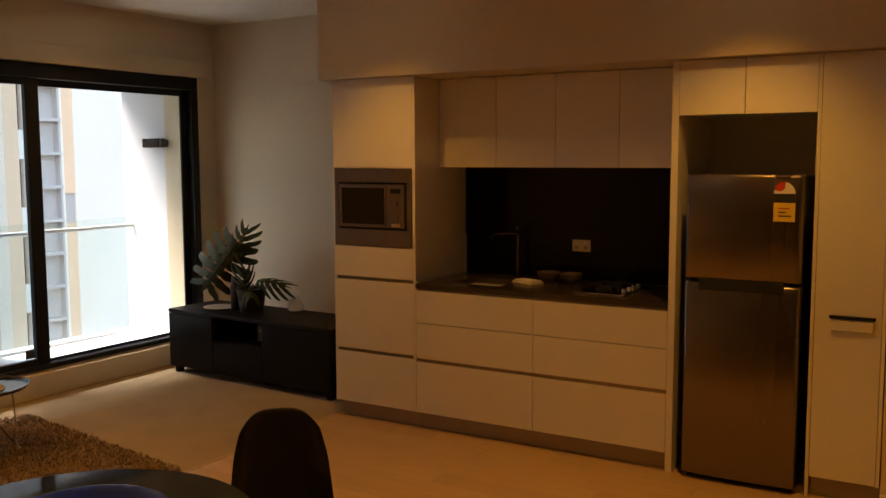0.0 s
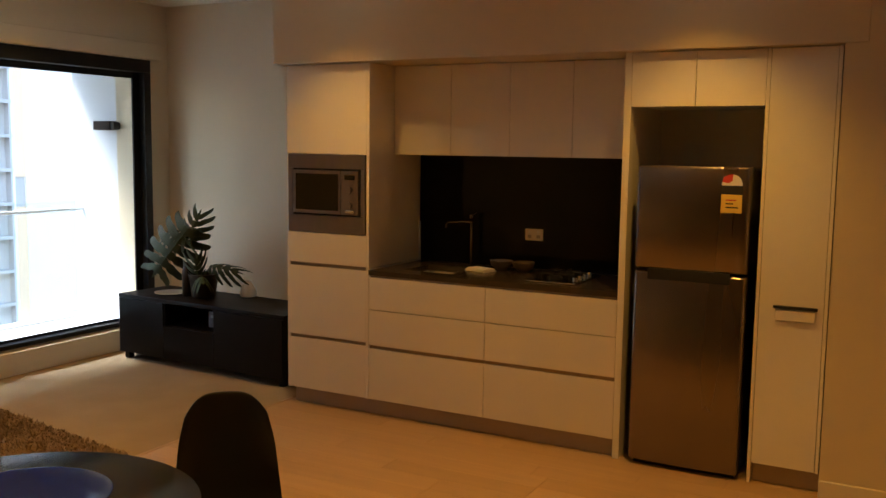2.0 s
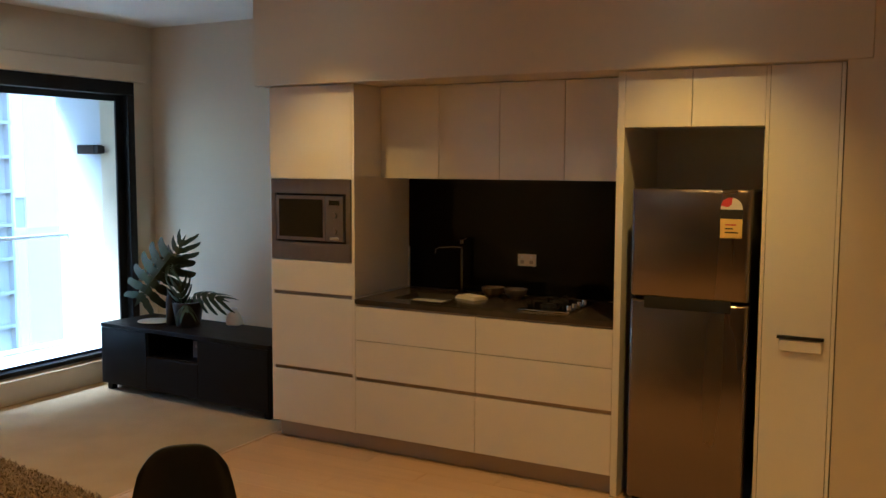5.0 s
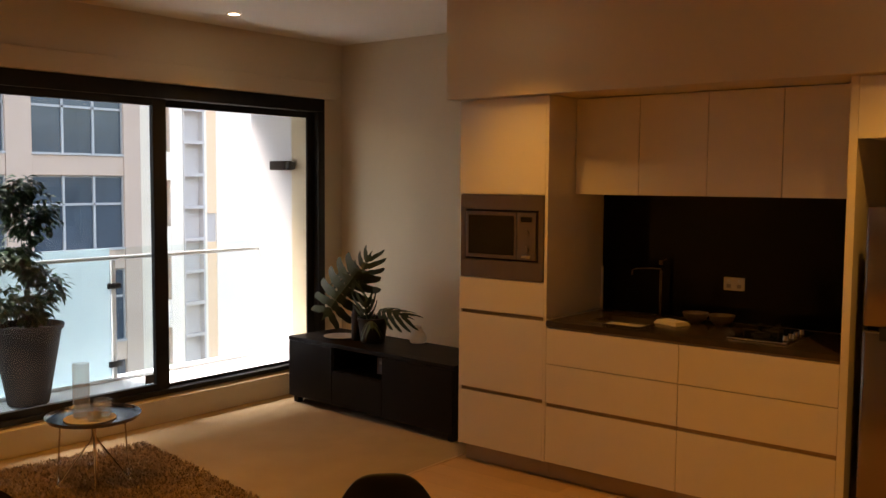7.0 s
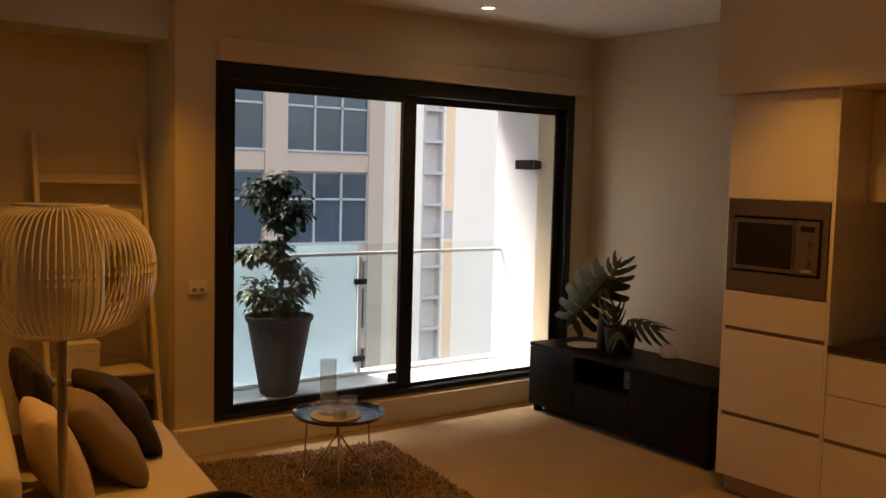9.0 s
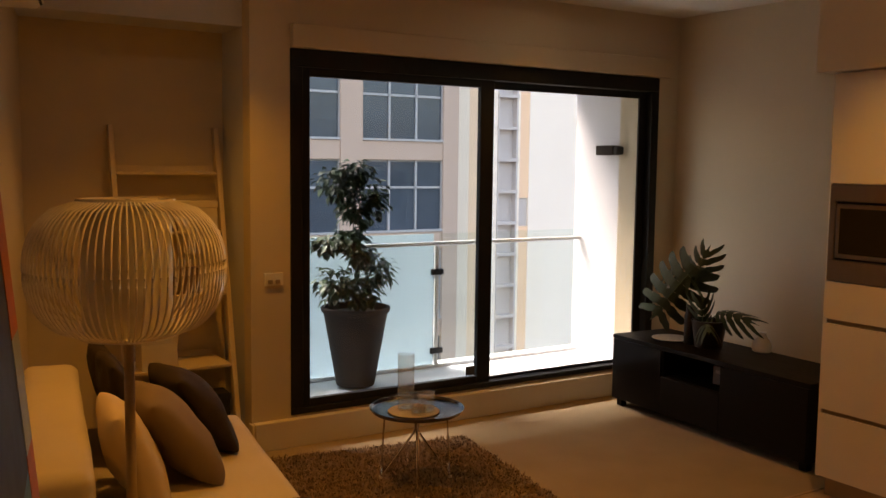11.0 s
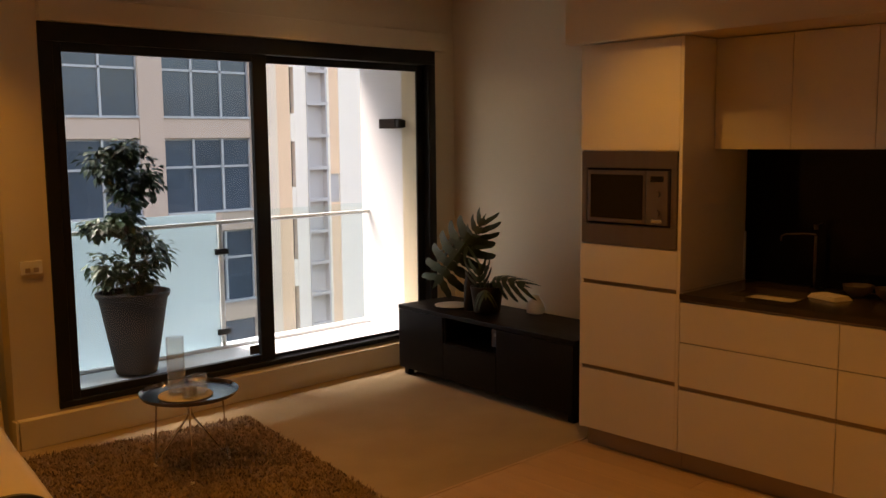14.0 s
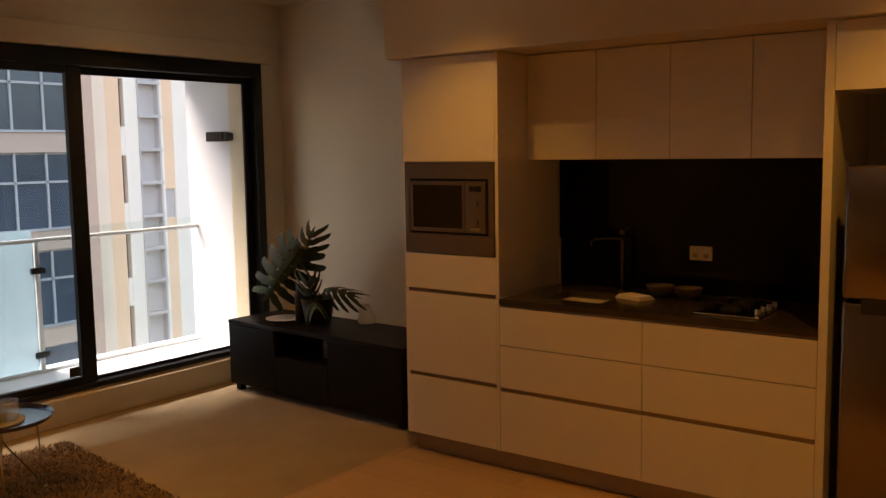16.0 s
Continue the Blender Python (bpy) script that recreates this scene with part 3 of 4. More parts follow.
# folded cloth
bm = bmesh.new()
rng = random.Random(4)
for k in range(3):
    box(bm, (-0.085 + 0.006 * k, -0.055 + 0.004 * k, 0.007 * k), (0.085 - 0.004 * k, 0.055 - 0.006 * k, 0.007 * k + 0.0075), 0.003, 2)
solid("folded_cloth", bm, M["cloth"], "folded white cloth lying on the dark worktop", "cloth", at=(1.20, 0.34, 0.900), turn=-22)
# bowls
for x, y in ((1.275, 0.475), (1.425, 0.47)):
    bm = bmesh.new()
    lathe(bm, [(0.030, 0), (0.034, 0.004), (0.062, 0.030), (0.070, 0.058), (0.066, 0.058), (0.058, 0.032), (0.030, 0.010), (0.0, 0.008)], 28)
    solid("bowl", bm, M["bowl"], "small grey-brown ceramic bowl on the worktop", "bowl", group="bowls on the worktop", at=(x, y, 0.900))
# hob
hb = thing("hob", "small gas hob with pan supports and chrome knobs", "hob", (1.60, 0.10, 0.900))
part("glass_plate", slab((0, 0, 0), (0.29, 0.44, 0.006), 0.002), M["splash"], hb)
part("front_trim", slab((-0.002, -0.004, 0.0), (0.292, 0.03, 0.009), 0.003), M["chrome"], hb)
for y in (0.14, 0.33):
    bm = bmesh.new()
    rod(bm, (0.12, y, 0.006), (0.12, y, 0.018), 0.045, 20)
    rod(bm, (0.12, y, 0.018), (0.12, y, 0.026), 0.030, 20)
    part("burner", bm, M["rubber"], hb)
    bm = bmesh.new()
    for a in range(4):
        c0, s0_ = math.cos(a * math.pi / 2), math.sin(a * math.pi / 2)
        tube(bm, [(0.12 + c0 * 0.085, y + s0_ * 0.085, 0.006), (0.12 + c0 * 0.085, y + s0_ * 0.085, 0.034), (0.12 + c0 * 0.02, y + s0_ * 0.02, 0.034)], 0.004, 6)
    part("pan_support", bm, M["rubber"], hb)
for y in (0.10, 0.18, 0.26, 0.34):
    bm = bmesh.new()
    rod(bm, (0.255, y, 0.006), (0.255, y, 0.030), 0.016, 16, 0.013)
    part("knob", bm, M["chrome"], hb)

# ---- ceiling downlights, with added fill over entry and sofa ----
for x, y, watts in LAMPS:
    dl = thing("downlight", "round recessed white ceiling downlight, seen or added as fill, switched on", "downlight", (x, y, CEIL), group="ceiling downlights")
    bm = bmesh.new()
    lathe(bm, [(0.038, -0.001), (0.052, -0.001), (0.052, -0.006), (0.046, -0.009), (0.038, -0.004)], 28, loop=True)
    bm2 = bmesh.new()
    rod(bm2, (0, 0, -0.0005), (0, 0, -0.0035), 0.0375, 24)
    part("bezel", bm, M["trim"], dl)
    part("lens", bm2, M["bulb"], dl, "glowing warm lens")
    lamp = new("downlight_beam", bpy.data.lights.new("downlight_beam", "SPOT"))
    lamp.data.energy, lamp.data.spot_size, lamp.data.spot_blend = watts, radians(98), 0.85
    lamp.data.color, lamp.data.shadow_soft_size = (1.0, 0.46, 0.065), 0.02
    lamp.matrix_world = pose(x, y, CEIL - 0.02)

# ---- balcony ----
BZ, BX = 0.085, -3.18
bm = slab((BX - 0.20, -2.235, -0.25), (OUT, LIVY + 0.2, BZ - 0.012))
box(bm, (BX - 0.20, -4.0, -0.25), (ALC - 0.3, -2.235, BZ - 0.012))
structure("balcony_slab", bm, M["render"], "pale concrete balcony slab", "slab")
bm = slab((BX - 0.20, -4.0, 2.42), (OUT, LIVY + 0.2, 2.75))
structure("balcony_soffit", bm, M["render"], "pale underside of the balcony above", "slab")
bm = slab((BX - 0.06, LIVY, BZ - 0.05), (OUT, LIVY + 0.2, 2.419))
structure("wall_balcony", bm, M["render"], "white rendered side wall of the balcony", "wall")
bm = slab((BX - 0.06, -4.0, BZ - 0.05), (OUT, -3.8, 2.419))
structure("wall_balcony_far", bm, M["render"], "white rendered end wall of the balcony", "wall")
bm = slab((ALC - 0.30, -4.0, -0.25), (ALC - 0.15, -2.24, 2.75))
box(bm, (ALC - 0.15, -2.239, -0.25), (OUT, -2.12, 2.75))
structure("wall_outer", bm, M["render"], "white rendered outside wall", "wall")
bal = thing("balustrade", "frameless glass balcony balustrade with steel handrail", "balustrade", (BX, 0, BZ))
part("handrail", slab((0.012, -3.8, 0.950), (0.045, LIVY, 0.980), 0.006, 2), M["alloy"], bal)
g = part("glass_panel", slab((-0.006, -3.7, 0.014), (0.006, -0.36, 1.04), 0.001), M["frost"], bal, "frosted pale blue glass panel")
g2 = part("glass_panel", slab((-0.006, -0.30, 0.014), (0.006, LIVY - 0.01, 1.04), 0.001), M["clear"], bal, "clear glass panel")
g2.visible_shadow = False
part("channel", slab((-0.02, -3.8, -0.012), (0.02, LIVY, 0.014), 0.003), M["render"], bal)
bm = slab((-0.012, -0.347, 0.0), (0.012, -0.313, 0.95), 0.003)
part("post", bm, M["alloy"], bal)
for z in (0.10, 0.72):
    part("glass_clamp", slab((-0.022, -0.385, z), (0.026, -0.275, z + 0.045), 0.006, 2), M["black"], bal)
# wall light
wl = thing("wall_light", "black box-shaped wall light on the balcony wall", "wall light", (-2.74, LIVY, 1.75))
part("housing", slab((-0.13, -0.105, 0), (0.07, -0.015, 0.078), 0.004), M["pot"], wl)
part("back_plate", slab((-0.10, -0.015, 0.008), (0.05, 0, 0.07), 0.002), M["black"], wl)
part("lamp_head", slab((0.07, -0.10, 0.004), (0.115, -0.02, 0.07), 0.012, 2), M["black"], wl)

# planter with shrub
pl = thing("balcony_planter", "tall dark grey tapered planter holding a bushy green shrub", "planter", (-2.93, -1.155, BZ))
bm = bmesh.new()
lathe(bm, [(0.130, 0), (0.137, 0.008), (0.228, 0.525), (0.242, 0.530), (0.248, 0.558), (0.243, 0.565), (0.222, 0.565), (0.215, 0.51), (0.0, 0.51)], 40)
part("pot", bm, M["pot"], pl)
bm = bmesh.new()
lathe(bm, [(0.0, 0.512), (0.214, 0.514), (0.213, 0.518), (0.0, 0.528)], 24)
part("soil", bm, M["soil"], pl)
bm = bmesh.new()
trunk = [(0, 0, 0.51), (0.015, 0.01, 0.80), (-0.01, -0.015, 1.0), (0.0, -0.02, 1.25), (0.0, 0.02, 1.5)]
tube(bm, trunk, [0.018, 0.016, 0.014, 0.011, 0.007], 8)
rng = random.Random(11)
CLUMPS = [(0.0, -0.14, 1.44, 0.16, 0.11), (0.02, -0.02, 1.52, 0.12, 0.08), (0.0, 0.12, 1.33, 0.12, 0.15), (0.0, 0.0, 1.27, 0.12, 0.15), (0.0, -0.22, 1.02, 0.10, 0.06), (0.0, -0.05, 1.06, 0.12, 0.09), (0.0, 0.17, 0.83, 0.11, 0.11), (0.0, -0.15, 0.74, 0.14, 0.14), (0.02, 0.03, 0.70, 0.14, 0.13), (-0.02, 0.04, 0.93, 0.09, 0.08)]
for cx, cy, cz, r, h in CLUMPS:
    for k in range(4):
        a = rng.uniform(0, 6.28)
        tube(bm, [(0, 0, cz - 0.12), (cx * 0.6 + 0.3 * r * math.cos(a), cy * 0.6 + 0.3 * r * math.sin(a), cz - 0.05), (cx + 0.7 * r * math.cos(a), cy + 0.7 * r * math.sin(a), cz + rng.uniform(-0.5, 0.6) * h)], [0.006, 0.004, 0.002], 5)
part("trunk", bm, M["bark"], pl)


def leaf_quad(bm, at, way, up, ln, wd, fold=0.25):
    """A small pointed leaf of four faces, folded along its rib."""
    way, at = way.normalized(), Vector(at)
    side = way.cross(up)
    side = side.normalized() if side.length > 1e-4 else Vector((1, 0, 0))
    nrm = side.cross(way)
    a, tip = bm.verts.new(at), bm.verts.new(at + way * ln - nrm * ln * 0.15)
    m1 = bm.verts.new(at + way * ln * 0.5)
    l1 = bm.verts.new(at + way * ln * 0.45 + side * wd + nrm * wd * fold)
    r1 = bm.verts.new(at + way * ln * 0.45 - side * wd + nrm * wd * fold)
    bm.faces.new((a, m1, l1)), bm.faces.new((m1, tip, l1)), bm.faces.new((a, r1, m1)), bm.faces.new((m1, r1, tip))


bm = bmesh.new()
for cx, cy, cz, r, h in CLUMPS:
    for k in range(int(1150 * r)):
        v = Vector((rng.gauss(0, 1), rng.gauss(0, 1), rng.gauss(0, 1))).normalized()
        d = rng.uniform(0.35, 1.05)
        p = Vector((cx + v.x * r * d, cy + v.y * r * d, cz + v.z * h * d))
        way = Vector((v.x + rng.uniform(-0.5, 0.5), v.y + rng.uniform(-0.5, 0.5), v.z * 0.4 - 0.45 + rng.uniform(-0.4, 0.3)))
        leaf_quad(bm, p, way, Vector((rng.uniform(-0.3, 0.3), rng.uniform(-0.3, 0.3), 1)), rng.uniform(0.050, 0.098), rng.uniform(0.016, 0.029))
part("foliage", bm, M["shrub"], pl, smooth=False)
# dark box behind the door jamb on the balcony
ac = thing("outdoor_unit", "narrow dark box standing at the end of the balcony", "outdoor unit", (-2.62, -1.93, BZ))
part("casing", slab((-0.16, -0.25, 0.04), (0.16, 0.02, 0.72), 0.01, 2), M["black"], ac)
part("foot", slab((-0.14, -0.22, 0), (0.14, 0.0, 0.04)), M["rubber"], ac)

# ---- buildings across the street ----
FX = -34.0
ob = thing("office_building", "beige-pink concrete office building with gridded dark windows", "building", (FX, -0.15, 0.6))
# unseen upper storeys and side bays are added to cut sky light indoors
ROWS = [-22.95, -18.8, -14.65, -10.5, -6.32, -2.13, 2.06, 6.25, 10.4, 14.55, 18.7, 22.85, 27.0, 31.15, 35.3]   # window feet, storey by storey
COLS = [(-24.1, 3), (-18.6, 3), (-13.1, 3), (-7.6, 3), (-1.9, 2), (3.0, 3), (9.0 - 0.0, 0), (10.62, 2), (14.95, 3)]
PW = 1.42
bays = []
for y0, n in COLS:
    if n:
        pw = 1.62 if n == 2 else PW
        bays.append((y0, y0 + n * pw, n, pw))
bm = bmesh.new()
prev = -30.0
for y0, y1, n, pw in bays:
    box(bm, (-0.5, prev, -27), (0, y0, 40))
    prev = y1
box(bm, (-0.5, prev, -27), (0, 20.05, 40))
part("wall", bm, M["pink"], ob)
for y0, y1, n, pw in bays:
    zs = [-27] + [z for f in ROWS for z in (f, f + 3.32)] + [40]
    for z0, z1 in zip(zs[::2], zs[1::2]):
        part("spandrel", slab((-0.5, y0, z0), (-0.04, y1, z1), 0.03), M["pink"], ob)
part("ledge", slab((0.0, 18.95, 1.42), (0.03, 20.05, 1.50)), M["pink"], ob)
part("core", slab((-12, -30, -27), (-0.9, 20.05, 40)), M["riser"], ob)
for y0, y1, n, pw in bays:
    for f in ROWS:
        if -8 < f < 8:
            wv = part("window", slab((-0.34, y0, f), (-0.26, y1, f + 3.32)), M["mullion"], ob)
            bm = bmesh.new()
            for k in range(n):
                for a, b in ((0.08, 2.02), (2.12, 3.24)):
                    part("pane", slab((-0.26, y0 + k * pw + 0.06, f + a), (-0.20, y0 + (k + 1) * pw - 0.06, f + b)), M["farglass"], wv)
            for k in range(n + 1):
                box(bm, (-0.2, y0 + k * pw - 0.05, f), (-0.12, y0 + k * pw + 0.05, f + 3.32))
            box(bm, (-0.2, y0, f + 2.02), (-0.12, y1, f + 2.12))
            box(bm, (-0.2, y0, f), (0.03, y1, f + 0.10))
            part("mullion", bm, M["mullion"], wv)
        else:
            part("window", slab((-0.34, y0, f), (-0.2, y1, f + 3.32)), M["farglass"], ob)

ob = thing("cream_building", "tall cream building with narrow slot windows and grey riser", "building", (FX - 1.0, 0.17, 0.2))
bm = bmesh.new()
zs = [-27.0] + [z for k in range(-6, 10) for z in (-0.83 + 3.6 * k + 0.0, -0.83 + 3.6 * k + 2.25)] + [40]
part("peach_strip", slab((-8, 20.9, -27), (0, 21.75, 40)), M["peach"], ob)
box(bm, (-8, 22.0, -27), (0, 22.72, 40))
box(bm, (-8, 23.95, -27), (0, 24.12, 40))
box(bm, (-8, 24.72, -27), (0, 34, 40))
for z0, z1 in zip(zs[::2], zs[1::2]):
    box(bm, (-8, 21.75, z0), (-0.02, 22.0, z1))
for z0, z1 in ((-27, -1.7), (-0.25, 40)):
    part("peach_strip", slab((-8, 24.12, z0), (-0.02, 24.72, z1)), M["peach"], ob)
part("wall", bm, M["pale"], ob)
part("cladding_strip", slab((-0.6, 20.08, -27), (0.15, 20.9, 40)), M["blueclad"], ob)
for k in range(-3, 3):
    part("slot_window", slab((-0.4, 21.75, -0.83 + 3.6 * k), (-0.3, 22.0, -0.83 + 3.6 * k + 2.25)), M["darkglass"], ob)
part("small_window", slab((-0.4, 24.12, -1.7), (-0.12, 24.72, -0.25)), M["riser"], ob)
rs = part("riser", slab((-1.0, 22.72, -27), (-0.3, 23.95, 40)), M["riser"], ob)
for k in range(-8, 8):
    part("riser_band", slab((-0.3, 22.70, 1.6 * k), (0.12, 23.97, 1.6 * k + 0.16)), M["riser"], rs)
for y in (22.72, 23.86):
    part("riser_rib", slab((-0.3, y, -27), (0.05, y + 0.09, 40)), M["riser"], rs)
bm = slab((-400, -400, -27.2), (400, 400, -27))
structure("ground", bm, M["asphalt"], "street level far below", "ground")
bm = slab((OUT + 0.02, -5.5, -27), (5.2, 6.0, -0.3))
structure("tower_below", bm, M["render"], "pale storeys of the tower below the flat", "building")

# ---- living room things ----
tv = thing("tv_cabinet", "low espresso-stained wooden television cabinet on short feet", "cabinet", (-1.85, 0.315, 0), -3.0)
TL, TD, TH = 1.64, 0.50, 0.50
part("top", slab((-0.008, -0.008, TH - 0.028), (TL + 0.008, TD, TH), 0.003, 2), M["espresso"], tv)
for x in (0.0, 0.47, 0.985, TL - 0.022):
    part("side_panel", slab((x, 0.004, 0.05), (x + 0.022, TD - 0.005, TH - 0.028), 0.001), M["espresso"], tv)
part("bottom", slab((0.022, 0.004, 0.05), (TL - 0.022, TD - 0.005, 0.072)), M["espresso"], tv)
part("back", slab((0.022, TD - 0.02, 0.072), (TL - 0.022, TD - 0.008, TH - 0.028)), M["espresso"], tv)
part("niche_shelf", slab((0.492, 0.01, 0.285), (0.985, TD - 0.02, 0.303)), M["espresso"], tv)
part("door", slab((0.003, -0.012, 0.055), (0.480, 0.004, TH - 0.031), 0.002, 2), M["espresso"], tv)
part("door", slab((0.998, -0.012, 0.055), (TL - 0.003, 0.004, TH - 0.031), 0.002, 2), M["espresso"], tv)
part("drawer", slab((0.484, -0.012, 0.055), (0.994, 0.004, 0.300), 0.002, 2), M["espresso"], tv)
for x in (0.02, TL - 0.07):
    for y in (0.02, TD - 0.07):
        part("foot", slab((x, y, 0), (x + 0.05, y + 0.05, 0.05), 0.003), M["espresso"], tv)
mg = thing("magazine", "small pale booklet standing in the cabinet niche", "book", (-1.055, 0.42, 0.303), 6.0)
part("cover", slab((0, 0, 0), (0.19, 0.012, 0.115), 0.001), M["bowl"], mg)
part("title_bar", slab((0.02, -0.001, 0.07), (0.12, 0.0, 0.09)), M["kick"], mg)

bm = bmesh.new()
lathe(bm, [(0.05, 0), (0.058, 0.003), (0.122, 0.012), (0.126, 0.016), (0.120, 0.017), (0.055, 0.008), (0.0, 0.007)], 40)
solid("plate", bm, M["ceramic"], "flat pale ceramic plate on the television cabinet", "plate", at=(-1.50, 0.50, 0.500))
bm = bmesh.new()
lathe(bm, [(0.05, 0), (0.06, 0.006), (0.062, 0.035), (0.048, 0.075), (0.026, 0.10), (0.022, 0.118), (0.027, 0.125), (0.018, 0.118), (0.0, 0.10)], 28)
solid("bud_vase", bm, M["ceramic"], "small rounded pale ceramic vase by the wall", "vase", at=(-0.93, 0.72, 0.500))
bm = bmesh.new()
lathe(bm, [(0.034, 0), (0.037, 0.005), (0.037, 0.19), (0.030, 0.21), (0.026, 0.25), (0.030, 0.255), (0.024, 0.255), (0.022, 0.2), (0.0, 0.19)], 24)
solid("bottle", bm, M["darkpot"], "slim dark ceramic bottle beside the plant pot", "bottle", at=(-1.335, 0.50, 0.500))


def monstera_leaf(bm, m, ln, wd, droop, lobes=6):
    """A broad heart-shaped split leaf along local y, its face up: fused by the rib, slit towards the rim, arching down."""
    def P(x, y):
        return m @ Vector((x, y, -droop * (max(y, 0) / ln) ** 2 * ln - 1.5 * x * x / wd))
    def half(s):
        return wd * math.sin(math.pi * (0.30 + 0.62 * s)) ** 0.8
    for side in (-1, 1):
        for i in range(lobes):
            s0, s1 = -0.16 + 1.10 * i / lobes, -0.16 + 1.10 * (i + 1) / lobes
            mid = (s0 + s1) / 2
            reach = half(max(0.0, mid)) * (0.86 if i == 0 else 1.0)
            rise = -0.25 + 0.85 * mid
            prev = None
            for f, w in ((0, 1.0), (0.16, 1.0), (0.20, 0.80), (0.28, 0.80), (0.32, 1.0), (0.50, 1.0), (0.56, 0.86), (0.72, 0.80), (0.86, 0.78), (0.95, 0.62), (1.0, 0.34)):
                yc = mid * ln + reach * rise * f + 0.12 * ln * f * f * (0.4 + s0)
                hw = (s1 - s0) * ln / 2 * w * (1 + 0.10 * f)
                a, b = bm.verts.new(P(side * reach * f, yc - hw)), bm.verts.new(P(side * reach * f, yc + hw))
                if prev:
                    bm.faces.new((prev[0], a, b, prev[1]) if side > 0 else (prev[1], b, a, prev[0]))
                prev = (a, b)
    tip = [P(-0.10 * wd, ln * 0.90), P(0.10 * wd, ln * 0.90), P(0.05 * wd, ln * 1.03), P(0.0, ln * 1.14), P(-0.05 * wd, ln * 1.03)]
    bm.faces.new([bm.verts.new(p) for p in tip])


mp_ = thing("monstera", "potted split-leaf monstera plant in a dark ceramic pot", "plant", (-1.20, 0.53, 0.500))
bm = bmesh.new()
lathe(bm, [(0.080, 0), (0.088, 0.006), (0.108, 0.15), (0.112, 0.160), (0.112, 0.178), (0.098, 0.178), (0.090, 0.13), (0.0, 0.13)], 36)
part("pot", bm, M["darkpot"], mp_)
bm = bmesh.new()
lathe(bm, [(0.0, 0.131), (0.087, 0.132), (0.085, 0.138), (0.0, 0.142)], 20)
part("soil", bm, M["soil"], mp_)


def leaf_pose(at, along, face):
    """Leaf base at a point, its rib along, its upper side towards face."""
    y, v = Vector(along).normalized(), Vector(face)
    z = (v - y * v.dot(y)).normalized()
    x = y.cross(z)
    return Matrix(((x.x, y.x, z.x, at[0]), (x.y, y.y, z.y, at[1]), (x.z, y.z, z.z, at[2]), (0, 0, 0, 1)))


# base, rib, face, length, half width, droop, lobes
LEAVES = [((-0.11, -0.09, 0.47), (-0.50, -0.25, -0.72), (0.72, -0.66, 0.30), 0.44, 0.235, 0.22, 6),
          ((-0.09, -0.05, 0.42), (0.22, 0.05, 0.85), (0.55, -0.75, 0.35), 0.22, 0.13, 0.80, 5),
          ((-0.12, -0.08, 0.45), (-0.60, -0.20, 0.30), (0.55, -0.70, 0.50), 0.20, 0.12, 0.70, 5),
          ((0.08, 0.0, 0.235), (0.85, -0.05, 0.22), (0.40, -0.75, 0.70), 0.18, 0.10, 0.85, 5),
          ((-0.02, -0.04, 0.16), (0.30, -0.35, 0.50), (0.7, -0.7, 0.3), 0.15, 0.10, 0.5, 4),
          ((0.02, -0.05, 0.17), (0.55, -0.5, 0.20), (0.5, -0.5, 0.8), 0.14, 0.09, 0.6, 4)]
for base, along, face, ln, wd, dr_, lobes in LEAVES:
    bm = bmesh.new()
    monstera_leaf(bm, leaf_pose(base, along, face), ln * 0.90, wd * 0.92, dr_, lobes)
    part("leaf", bm, M["leaf"], mp_)
    bm = bmesh.new()
    mid = (base[0] * 0.35, base[1] * 0.4, 0.13 + (base[2] - 0.13) * 0.62)
    tube(bm, [(0, 0, 0.12), mid, base, Vector(base) + Vector(along).normalized() * ln * 0.5], [0.006, 0.005, 0.004, 0.002], 6)
    part("stem", bm, M["stem"], mp_)

# tray table
tt = thing("side_table", "round mirrored tray table on thin crossed wire legs", "side table", (-1.09, -1.73, 0.02))
bm = bmesh.new()
lathe(bm, [(0.0, 0.392), (0.205, 0.394), (0.230, 0.396), (0.240, 0.410), (0.243, 0.410), (0.236, 0.397), (0.228, 0.388), (0.0, 0.386)][::-1], 48)
part("tray", bm, M["tray"], tt)
for k in range(3):
    a = 2 * math.pi * k / 3 - 0.49
    c_, s_ = math.cos(a), math.sin(a)
    bm = bmesh.new()
    tube(bm, [(0.185 * c_, 0.185 * s_, 0.388), (0.21 * c_, 0.21 * s_, 0.006)], 0.005, 8)
    part("leg", bm, M["chrome"], tt)
    bm = bmesh.new()
    tube(bm, [(0.205 * c_, 0.205 * s_, 0.008), (0.02 * c_, 0.02 * s_, 0.265), (0.008 * c_, 0.008 * s_, 0.29), (0.008 * c_, 0.008 * s_, 0.386)], 0.0055, 8)
    part("brace", bm, M["chrome"], tt)
    bm = bmesh.new()
    rod(bm, (0.21 * c_, 0.21 * s_, 0.0), (0.21 * c_, 0.21 * s_, 0.012), 0.010, 12)
    part("foot", bm, M["trim"], tt)
bm = bmesh.new()
lathe(bm, [(0.0, 0.0), (0.128, 0.0), (0.132, 0.004), (0.128, 0.008), (0.0, 0.008)], 40)
solid("placemat", bm, M["doily"], "round woven beige mat on the tray table", "mat", at=(-1.07, -1.76, 0.4135))
